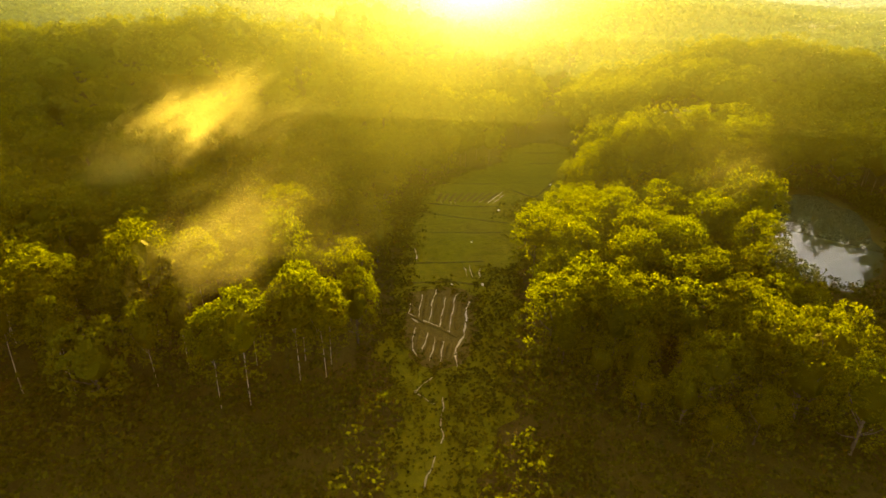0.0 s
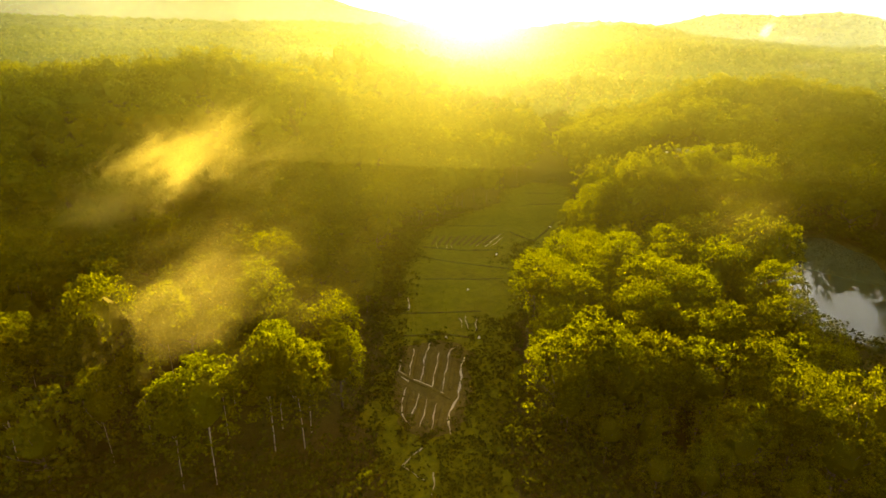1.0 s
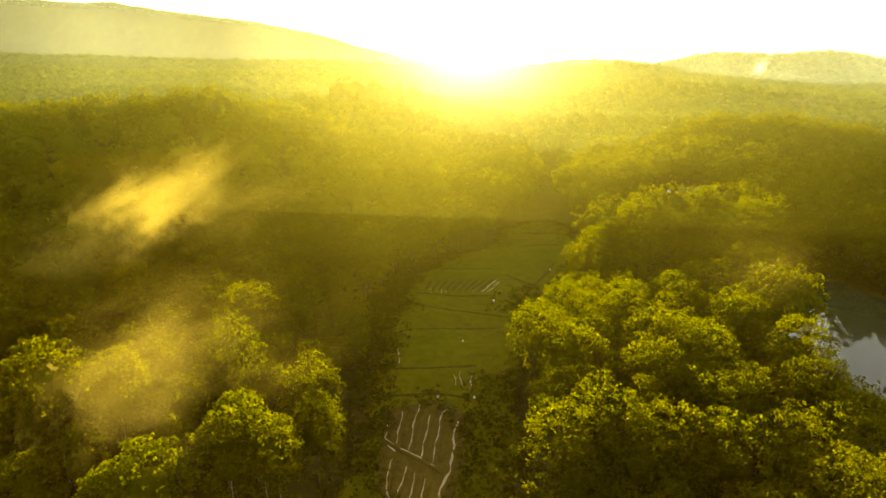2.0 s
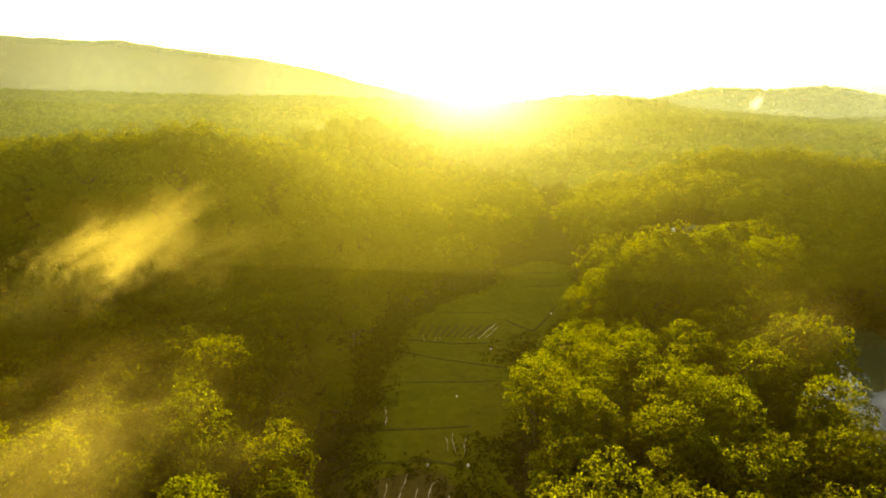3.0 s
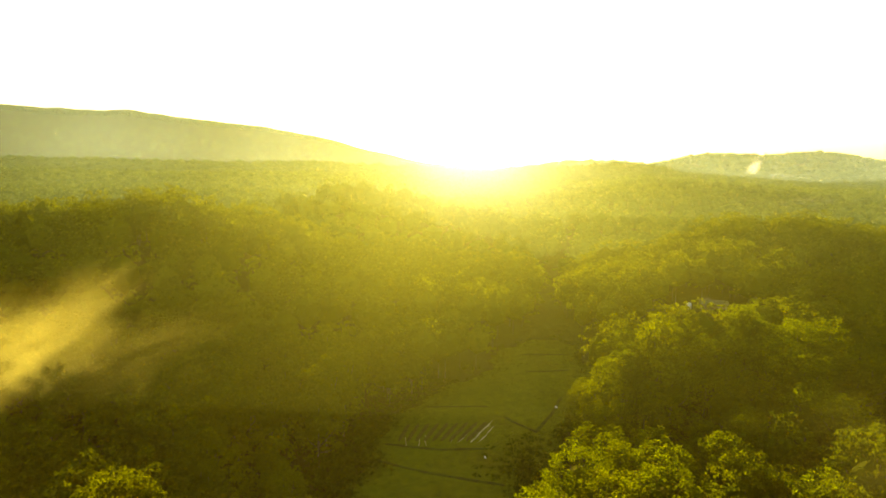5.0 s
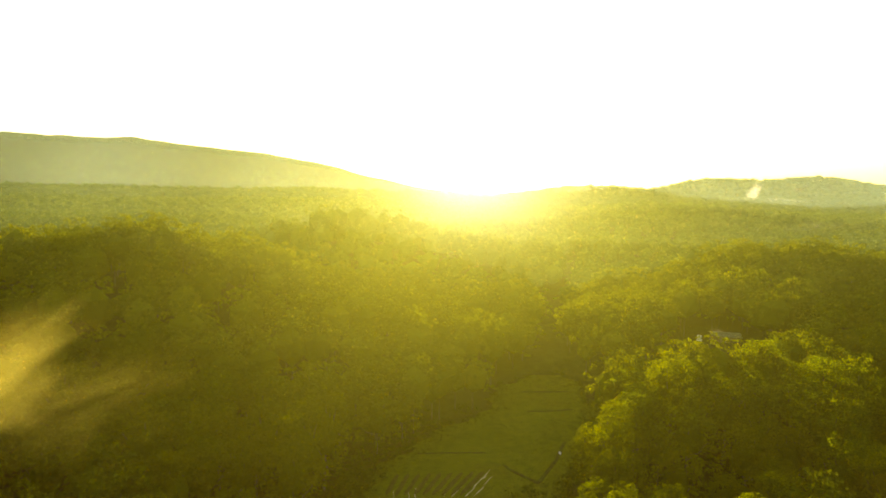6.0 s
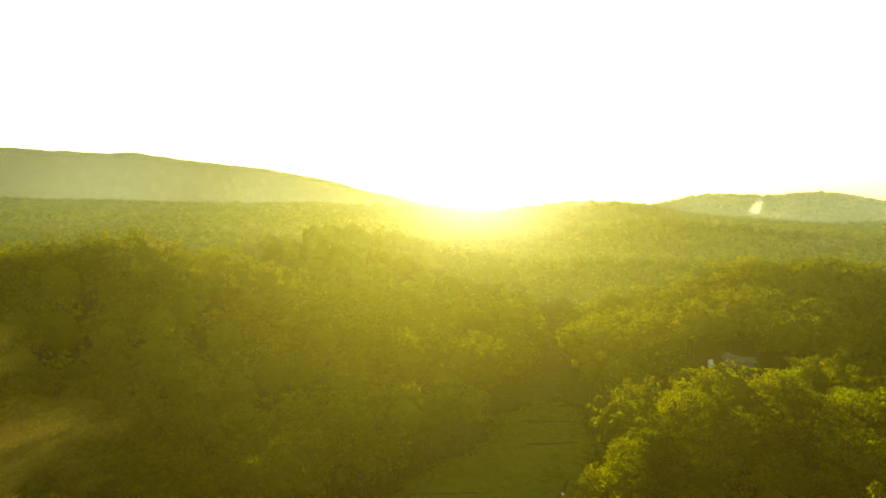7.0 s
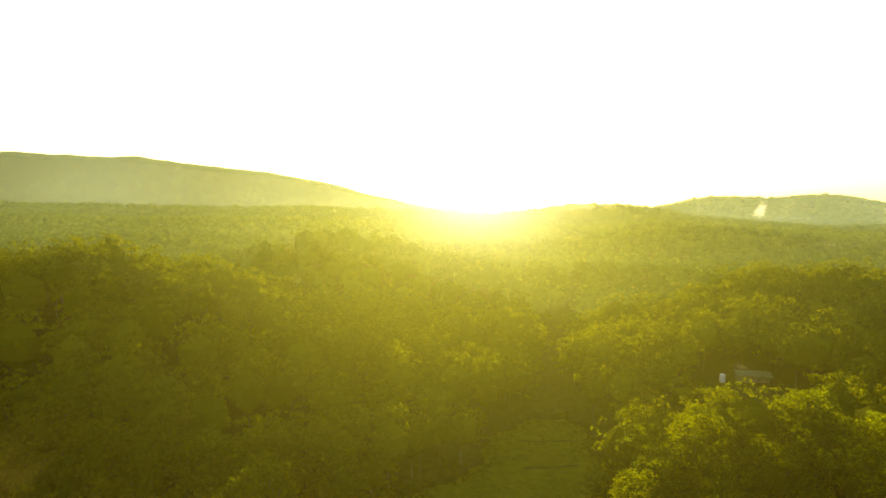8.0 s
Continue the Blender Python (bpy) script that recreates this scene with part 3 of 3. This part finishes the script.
    wy = np.concatenate([wy, rng.uniform(38, 60, 300), 67.4 + np.sin(q) * 10.6 * w])
    wx, wy = np.concatenate([wx, rng.uniform(-2.6, 4.2, 260)]), np.concatenate([wy, rng.uniform(34, 57, 260)])
    # tufts over the meadow, thicker towards its edges and its far end
    tx, ty = rng.uniform(-14, 40, 9000), rng.uniform(78, 178, 9000)
    td = valley(tx, ty)
    ok = (td < 1.5) & (rng.uniform(size=9000) < 0.02 + 0.95 * smooth((td + 4) / 4) + 0.6 * smooth((ty - 148) / 22))
    tx, ty = tx[ok][:1300], ty[ok][:1300]
    tall = np.concatenate([0.15 + 0.75 * rng.uniform(0, 1, len(wx)) ** 2.2, rng.uniform(0.1, 0.35, len(tx)) + 0.9 * smooth((valley(tx, ty) + 2) / 3) * rng.uniform(0, 1, len(tx))])
    bushes("weeds", np.concatenate([wx, tx]), np.concatenate([wy, ty]), tall, rng, WEED, "knee-high rough green weeds beside the field")


build_shrubs()


def build_grass():
    rng = np.random.default_rng(22)
    x, y = rng.uniform(-15, 45, 42000), rng.uniform(30, 172, 42000)
    ok = (valley(x, y) < 1.5) & ~((np.abs(x + 0.3) < 5.4) & (y > 57.5) & (y < 78))
    x, y = x[ok], y[ok]
    pts = np.stack([x, y, height(x, y) + 0.1], 1)
    v, f = cards(pts, np.full(len(x), 0.22), rng, up=3.0)
    ob = new("meadow_grass", mesh_of("meadow_grass", v, f, [GRASS]))
    tagged(ob, "rough green grass over the terraced meadow", "grass", kind="stuff")


build_grass()

# ---- the terraced field ----


def ribbon(points, width, z, wiggle, seed, thick=0.03):
    """A narrow strip along a line of places, uneven in width."""
    rng = np.random.default_rng(seed)
    pts = np.asarray(points, float)
    seg = np.hypot(*np.diff(pts, axis=0).T)
    at = np.concatenate([[0], np.cumsum(seg)])
    s = np.linspace(0, at[-1], max(4, int(at[-1] / 0.5)))
    px, py = np.interp(s, at, pts[:, 0]), np.interp(s, at, pts[:, 1])
    tx, ty = np.gradient(px), np.gradient(py)
    ln = np.hypot(tx, ty)
    nx, ny = -ty / ln, tx / ln
    off = wiggle * (np.sin(s * 1.3 + rng.uniform(0, 6)) + 0.6 * np.sin(s * 2.9 + rng.uniform(0, 6)))
    px, py = px + nx * off, py + ny * off
    w = width * (0.75 + 0.35 * np.sin(s * 1.9 + rng.uniform(0, 6)) + rng.uniform(-0.12, 0.12, len(s)))
    w[0] *= 0.4
    w[-1] *= 0.4
    bm = bmesh.new()
    rows = []
    for i in range(len(s)):
        rows.append([bm.verts.new((px[i] + nx[i] * w[i] * q, py[i] + ny[i] * w[i] * q, z + h)) for q, h in ((-0.5, -thick), (-0.42, 0), (0.42, 0), (0.5, -thick))])
    for i in range(len(s) - 1):
        for j in range(3):
            bm.faces.new((rows[i][j], rows[i + 1][j], rows[i + 1][j + 1], rows[i][j + 1]))
    bmesh.ops.recalc_face_normals(bm, faces=bm.faces)
    if sum(f.normal.z for f in bm.faces) < 0:
        bmesh.ops.reverse_faces(bm, faces=bm.faces)
    return bm


def ridge(points, width, tall, z, seed):
    """A rounded bank of earth along a line of places."""
    rng = np.random.default_rng(seed)
    pts = np.asarray(points, float)
    seg = np.hypot(*np.diff(pts, axis=0).T)
    at = np.concatenate([[0], np.cumsum(seg)])
    s = np.linspace(0, at[-1], max(5, int(at[-1] / 0.45)))
    px, py = np.interp(s, at, pts[:, 0]), np.interp(s, at, pts[:, 1])
    tx, ty = np.gradient(px), np.gradient(py)
    ln = np.hypot(tx, ty)
    nx, ny = -ty / ln, tx / ln
    bm = bmesh.new()
    rows = []
    for i in range(len(s)):
        end = min(1.0, 0.35 + min(i, len(s) - 1 - i) * 0.4)
        w, h = width * end * rng.uniform(0.88, 1.1), tall * end * rng.uniform(0.8, 1.15)
        zz = z if z is not None else float(height(px[i], py[i]))
        rows.append([bm.verts.new((px[i] + nx[i] * w * q, py[i] + ny[i] * w * q, zz + h * k2 + rng.uniform(-0.02, 0.02))) for q, k2 in ((-0.5, -0.3), (-0.4, 0.55), (-0.18, 1), (0.18, 1), (0.4, 0.55), (0.5, -0.3))])
    for i in range(len(s) - 1):
        for j in range(5):
            f = bm.faces.new((rows[i][j], rows[i + 1][j], rows[i + 1][j + 1], rows[i][j + 1]))
            f.smooth = True
    bm.faces.new(rows[0])
    bm.faces.new(rows[-1])
    bmesh.ops.recalc_face_normals(bm, faces=bm.faces)
    return bm


def build_field():
    bm = bmesh.new()
    rng = np.random.default_rng(2)
    rim = [(-5.6, 75.5), (-3, 76.8), (0, 78.2), (3, 77.2), (5.2, 75), (4.8, 69), (4.3, 63), (3.2, 58.5), (0, 56.8), (-3, 57.8), (-4.6, 61.5), (-5.6, 68)]
    rim = np.array(rim + rim[:1])
    at = np.arange(0, len(rim) - 1, 0.1)
    rx2, ry2 = np.interp(at, range(len(rim)), rim[:, 0]), np.interp(at, range(len(rim)), rim[:, 1])
    top = [bm.verts.new((x + rng.normal(0, 0.22) + 0.4 * math.sin(y * 2.3), y + rng.normal(0, 0.1), -3.93)) for x, y in zip(rx2, ry2)]
    f = bm.faces.new(top)
    ext = bmesh.ops.extrude_face_region(bm, geom=[f])
    for v in [g for g in ext["geom"] if isinstance(g, bmesh.types.BMVert)]:
        v.co.z -= 0.3
    bmesh.ops.recalc_face_normals(bm, faces=bm.faces)
    tagged(part("field_soil", bm, SOIL), "bare brown tilled soil of a small field", "field", kind="structure")


build_field()

UPPER = [  # furrows of the upper plot
    [(-4.9, 74.2), (-4.8, 69.9)], [(-3.2, 75.4), (-3.4, 68.8)], [(-0.9, 77.5), (-1.5, 74.3), (-1.75, 67.4)],
    [(0.4, 74.7), (-0.3, 66.5)], [(2.9, 76.5), (1.9, 75.4), (1.6, 71.8), (1.0, 65.6)],
]
LOWER = [[(-3.5, 66.2), (-3.9, 62.8), (-3.4, 60.5), (-2.6, 59.1)], [(-1.8, 64.9), (-2.6, 59.3)], [(-0.7, 64.0), (-1.3, 58.6)], [(0.4, 63.1), (0.0, 58.1)]]
OTHER = [
    ([(3.9, 73.6), (3.4, 70.2), (3.4, 67.0), (3.0, 64.6), (2.4, 62.5), (1.8, 60.1), (2.3, 57.6)], 0.42),
    ([(-4.9, 69.8), (-3.2, 68.3), (-1.7, 67.3), (-0.3, 66.4), (1.0, 65.5), (1.7, 64.4)], 0.3),
    ([(-4.3, 68.6), (-3.3, 67.5)], 0.3),
    ([(-0.8, 55.3), (-2.9, 52.6), (-0.3, 50.7)], 0.24),
    ([(0.6, 51.8), (0.5, 47.9), (0.7, 45.6), (0.5, 44.6)], 0.26), ([(0.0, 42.8), (-0.5, 40.8), (-0.9, 38.5)], 0.3),
    ([(3.4, 85.4), (3.7, 82.1)], 0.22), ([(4.2, 86.3), (4.6, 81.8)], 0.25), ([(6.1, 85.5), (5.7, 81.5)], 0.28),
    ([(-5.5, 93.1), (-4.8, 85.9)], 0.3), ([(8.9, 119.2), (12.9, 127.2)], 0.35), ([(10.2, 119.3), (13.1, 125.2)], 0.22),
    ([(-1.3, 117.3), (-1.6, 120.4)], 0.2), ([(0.6, 117.5), (0.6, 121.0)], 0.25), ([(1.8, 117.6), (1.5, 121.2)], 0.25),
    ([(7.0, 119.0), (9.5, 125.0)], 0.15), ([(5.6, 119.0), (8.2, 125.5)], 0.12),
]
for i, line in enumerate(UPPER + LOWER):
    ob = part("water_furrow", ribbon(line, 0.16, -3.86, 0.07, 40 + i, 0.08), FURROW)
    tagged(ob, "narrow furrow of pale silty water between beds", "furrow", "furrows of the field")
for i, (line, w) in enumerate(OTHER):
    mid = np.mean(line, axis=0)
    zz = -3.86 if 57 < mid[1] < 78 else float(height(*mid)) + 0.12
    ob = part("water_channel", ribbon(line, w * 0.75, zz, 0.1, 60 + i, 0.08), FURROW)
    tagged(ob, "winding shallow ditch of pale silty water", "ditch", "ditches of the meadow")


def between(p, q):
    n = np.linspace(0, 1, 6)
    a0, b0 = np.asarray(p, float), np.asarray(q, float)
    ia = np.linspace(0, len(a0) - 1, 6)
    ib = np.linspace(0, len(b0) - 1, 6)
    pa = np.stack([np.interp(ia, range(len(a0)), a0[:, j]) for j in (0, 1)], 1)
    pb = np.stack([np.interp(ib, range(len(b0)), b0[:, j]) for j in (0, 1)], 1)
    return (pa + pb) / 2


n = 0
for plot in (UPPER + [[(3.7, 73.4), (3.2, 70.2), (3.0, 66.0)]], LOWER + [[(2.3, 62.4), (1.6, 58.6)]]):
    for p, q in zip(plot, plot[1:]):
        n += 1
        line = between(p, q)
        ob = part("raised_bed", ridge(line, 0.85, 0.2, -3.94, 80 + n), SOIL)
        tagged(ob, "raised bed of brown soil between water furrows", "garden bed", "beds of the field")

for i in range(9):
    x = -2.6 + 1.35 * i
    p, q = (x, 119.0 + 0.08 * i), (x + 1.0 + 0.33 * i, 125.0 + 0.2 * i)
    ob = part("raised_bed", ridge([p, ((p[0] + q[0]) / 2, (p[1] + q[1]) / 2), q], 0.8, 0.16, float(height(x, 121)) + 0.05, 200 + i), SOIL)
    tagged(ob, "raised bed of brown soil on the upper meadow", "garden bed", "beds of the meadow")

BERMS = [
    [(-6, 79), (-3, 79.4), (1, 80.2), (6, 79)], [(-8.4, 86), (-4, 86.6), (0, 87.2), (7, 88.5)],
    [(-3.5, 100.3), (2, 101), (6, 101.2), (11.8, 102.2)], [(-10.5, 110.5), (-5.4, 113), (-2, 111.5), (2.6, 109.6), (8, 108), (13.5, 106.8)],
    [(0.8, 132.3), (6, 133), (13, 133.6)], [(15, 129.5), (16.1, 127.4), (20, 123.5), (24, 131), (27, 139)],
    [(21.5, 163.4), (27, 163.6), (32.5, 164.2)], [(21.4, 152.3), (26, 152.6), (31.6, 153.9)], [(-5, 118), (4, 116.6), (12, 117.5)],
]
for i, line in enumerate(BERMS):
    ob = part("earth_bank", ridge(line, 0.8, 0.15, None, 120 + i), BANK)
    tagged(ob, "low dark earth bank edging a meadow terrace", "bank", "terrace banks")
ob = part("trench_bank", ridge([(-4.6, 69.2), (-2.5, 67.4), (0, 65.9), (2.2, 64.0)], 0.55, 0.22, -3.94, 140), SOIL)
tagged(ob, "low earth bank dividing the two field plots", "bank", "terrace banks")
ob = part("pond_dam", ridge([(48, 81.5), (51.5, 78.4), (55, 76.2), (60, 73.8), (64, 73)], 2.2, 0.5, -1.1, 141), BANK)
tagged(ob, "low grassy dam along the pond's near shore", "dam", kind="structure")


def build_sack(x, y, s, seed):
    rng = np.random.default_rng(seed)
    bm = bmesh.new()
    bmesh.ops.create_icosphere(bm, subdivisions=2, radius=s)
    for v in bm.verts:
        v.co = Vector((v.co.x * 0.7, v.co.y * 1.2, max(v.co.z, -0.5 * s) * 0.8)) * float(rng.uniform(0.9, 1.1))
    for f in bm.faces:
        f.smooth = True
    ob = part("sack", bm, SACK)
    ob.location = (x, y, float(height(x, y)) + 0.38 * s)
    tagged(ob, "small white filled sack lying on the meadow", "sack", "sacks on the meadow")


for i, (x, y, s) in enumerate([(11.1, 114.8, 0.3), (25.2, 134.0, 0.3), (4.8, 96.4, 0.2), (1.3, 79.0, 0.25), (6.2, 79.3, 0.25)]):
    build_sack(x, y, s, i)


def build_hut():
    hut = tagged(new("hut"), "small open hut with a pale grey sheet roof among trees", "hut")
    hut.location = (71, 174, float(height(71, 174)) - 0.9)
    hut.rotation_euler = (0, 0, radians(-12))
    lx, ly, eave, top = 3.4, 2.0, 2.3, 3.0
    for sx in (-1, 1):
        for sy in (-1, 1):
            bm = bmesh.new()
            bmesh.ops.create_cone(bm, cap_ends=True, segments=8, radius1=0.11, radius2=0.09, depth=eave + 0.5)
            bmesh.ops.translate(bm, verts=bm.verts, vec=(sx * (lx - 0.5), sy * (ly - 0.5), (eave + 0.5) / 2 - 0.4))
            part("post", bm, WOOD, hut)
    for sy in (-1, 1):
        bm = bmesh.new()
        rows = []
        n = 60
        for i in range(n + 1):
            x = -lx + 2 * lx * i / n
            w = 0.04 * math.sin(i * 1.57)
            rows.append([bm.verts.new((x, sy * ly * q, top + (eave - top) * q + w)) for q in (0.02, 0.5, 1.08)])
        for i in range(n):
            for j in range(2):
                bm.faces.new((rows[i][j], rows[i + 1][j], rows[i + 1][j + 1], rows[i][j + 1]))
        bmesh.ops.solidify(bm, geom=bm.faces[:], thickness=0.03)
        part("roof_sheet", bm, ROOF, hut, "weathered pale grey corrugated sheet")
    bm = bmesh.new()
    bmesh.ops.create_cube(bm, size=1)
    bmesh.ops.scale(bm, verts=bm.verts, vec=(2 * lx - 1.2, 2 * ly - 1.4, 2.2))
    bmesh.ops.translate(bm, verts=bm.verts, vec=(0, 0, 1.0))
    bmesh.ops.bevel(bm, geom=bm.edges[:], offset=0.04, segments=1, affect="EDGES")
    part("wall", bm, WOOD, hut)


build_hut()


def build_drum(x, y):
    """A white drum with a lid and two raised hoops, added in place of an unidentified sunlit glint."""
    drum = tagged(new("water_drum"), "small white drum shape added for a bright glint beside the hut", "drum")
    drum.location = (x, y, float(height(x, y)))
    for name, rings in (("body", ((0.0, 0.5), (0.06, 0.55), (0.5, 0.55), (0.53, 0.59), (0.57, 0.59), (0.6, 0.55), (1.1, 0.55), (1.13, 0.59), (1.17, 0.59), (1.2, 0.55), (1.6, 0.55), (1.7, 0.46))), ("lid", ((1.7, 0.3), (1.78, 0.3), (1.81, 0.26)))):
        bm = bmesh.new()
        rows = [[bm.verts.new((r * math.cos(q * 0.3927), r * math.sin(q * 0.3927), z)) for q in range(16)] for z, r in rings]
        for lo, hi in zip(rows, rows[1:]):
            for q in range(16):
                bm.faces.new((lo[q], lo[(q + 1) % 16], hi[(q + 1) % 16], hi[q]))
        bm.faces.new(rows[0][::-1])
        bm.faces.new(rows[-1])
        part(name, bm, SACK, drum)


# made-up white shape that stands for the bright spot left of the roof
build_drum(65.6, 175.2)

# ---- mist ----


def sheet(name, centre, half_w, half_h, bow, material, tilt=0.0, lean=0.0, bumps=0.0, seed=0, nx=24, nz=8):
    """A thin, gently bowed layer of droplets, upright across the valley."""
    rng = np.random.default_rng(seed)
    u, w = np.meshgrid(np.linspace(-1, 1, nx), np.linspace(-1, 1, nz))
    ph = rng.uniform(0, 6.28, 4)
    x = u * half_w
    y = bow * u * u + bumps * (np.sin(u * 5 + ph[0]) + np.sin(w * 4 + u * 3 + ph[1]))
    z = w * half_h
    v = np.stack([x, y, z], -1).reshape(-1, 3)
    i = (np.arange(nz - 1)[:, None] * nx + np.arange(nx - 1)[None, :]).ravel()
    f = np.stack([i, i + 1, i + nx + 1, i + nx], 1)
    ob = new(name, mesh_of(name, v, f, [material], flat=False))
    ob.matrix_basis = Matrix.Translation(centre) @ Matrix.Rotation(radians(tilt), 4, "Y") @ Matrix.Rotation(radians(lean), 4, "X")
    return ob


VEILS = [  # y, shares bent a little, bent far, spread evenly, low, high, top from, top to
    (64, 0.001, 0.0052, 0.0018, 0, 26, 70, 95), (90, 0.001, 0.0036, 0.0018, 2, 28, 66, 95), (122, 0.001, 0.0024, 0.0018, 13, 36, 62, 95),
    (158, 0.0012, 0.0014, 0.003, 10, 34, 60, 95), (232, 0.0013, 0.0008, 0.01, -6, 4, 45, 90), (318, 0.0014, 0.0006, 0.012, -6, 4, 50, 110),
    (470, 0.0014, 0.0004, 0.01, -6, 0, 60, 130), (660, 0, 0, 0.008, -6, 0, 80, 180), (1010, 0, 0, 0.042, -6, 0, 120, 260),
]
# tints put the sun's gold near by and the far air's paleness into colour
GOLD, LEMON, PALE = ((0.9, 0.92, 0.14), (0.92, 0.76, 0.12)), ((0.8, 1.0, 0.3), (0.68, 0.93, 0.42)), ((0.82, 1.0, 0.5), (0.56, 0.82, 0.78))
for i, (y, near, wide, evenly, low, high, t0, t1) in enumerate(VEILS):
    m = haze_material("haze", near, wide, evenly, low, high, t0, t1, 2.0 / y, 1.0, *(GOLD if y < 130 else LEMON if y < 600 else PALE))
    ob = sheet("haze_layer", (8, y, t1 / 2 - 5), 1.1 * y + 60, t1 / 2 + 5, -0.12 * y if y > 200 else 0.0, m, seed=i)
    tagged(ob, "thin haze hanging across the valley, its sunlit tones set as tint", "haze", kind="stuff")



def build_glare_haze():
    """An added sheet of warm haze over the near valley, thinning out towards the hills; its tint imitates glare."""
    k = Mat("glare_haze")
    pos = k.n("ShaderNodeSeparateXYZ")
    k.put(pos.inputs[0], k.n("ShaderNodeNewGeometry").outputs["Position"])
    f = k.math("MULTIPLY", k.span(pos.outputs[1], 50, 150, 1.0, 0.0), k.span(k.noise(0.02, 3.0, 0.5), 0.3, 0.7, 0.75, 1.2))
    f = k.math("MULTIPLY", f, 0.19, clamp=True)
    even = k.n("ShaderNodeBsdfTranslucent")
    # brown tint stands in for warm glare and lifts the shaded ground below
    even.inputs[0].default_value = (1.0, 0.52, 0.06, 1)
    m = k.n("ShaderNodeMixShader")
    k.put(m.inputs[0], f)
    k.put(m.inputs[1], k.n("ShaderNodeBsdfTransparent").outputs[0])
    k.put(m.inputs[2], even.outputs[0])
    k.put(k.out.inputs[0], m.outputs[0])
    ob = sheet("glare_haze", (5, 85, 25), 190, 115, 0.0, k.m, 0.0, -90, 0.4, 31, 24, 16)
    tagged(ob, "added thin brown-tinted haze sheet over the near valley, imitating glare", "haze", kind="stuff")


build_glare_haze()

DRIFTS = [  # centre, half width, half height, tilt, density, grain
    ((-47, 93, 14.5), 27, 12, -30, 0.15, 0.06), ((-44, 91, 16.5), 24, 11, -31, 0.14, 0.08), ((-53, 89, 13), 27, 12, -28, 0.11, 0.07), ((-40, 95, 18.5), 19, 9, -34, 0.1, 0.1),
    ((-50, 88, 14), 23, 10, -30, 0.08, 0.08), ((-30, 94, 16.5), 17, 8, -30, 0.06, 0.09),
    ((-23, 51, 14), 18, 10, -42, 0.06, 0.09), ((-21, 49, 16.5), 16, 9, -44, 0.055, 0.11), ((-27, 53, 11.5), 18, 9, -38, 0.05, 0.08), ((-18, 52, 18), 14, 8, -42, 0.03, 0.12),
    ((-40, 54, 5), 15, 8, -20, 0.06, 0.08), ((-33, 51, 8), 15, 8, -28, 0.05, 0.09), ((-14, 60, 14), 15, 8, -30, 0.022, 0.1),
    ((37, 74, 19.5), 9, 6, -22, 0.024, 0.1), ((38, 72, 18), 8, 5, -40, 0.018, 0.1),
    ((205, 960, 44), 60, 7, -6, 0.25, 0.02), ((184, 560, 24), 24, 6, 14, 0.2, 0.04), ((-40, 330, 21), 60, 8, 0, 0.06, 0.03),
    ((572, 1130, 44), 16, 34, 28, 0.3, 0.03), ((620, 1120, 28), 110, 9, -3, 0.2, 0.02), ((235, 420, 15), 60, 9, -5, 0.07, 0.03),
]
for i, (c, hw, hh, tilt, amount, grain) in enumerate(DRIFTS):
    # near mist carries golden sunlight in its tint, distant mist a paler tone
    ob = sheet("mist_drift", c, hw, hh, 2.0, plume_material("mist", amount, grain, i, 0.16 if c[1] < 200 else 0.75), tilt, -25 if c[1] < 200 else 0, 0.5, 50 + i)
    tagged(ob, "soft drift of mist above the tree tops, tinted golden as if sunlit" if c[1] < 200 else "drift of mist between the distant hills, tinted pale for distance", "mist", kind="stuff")
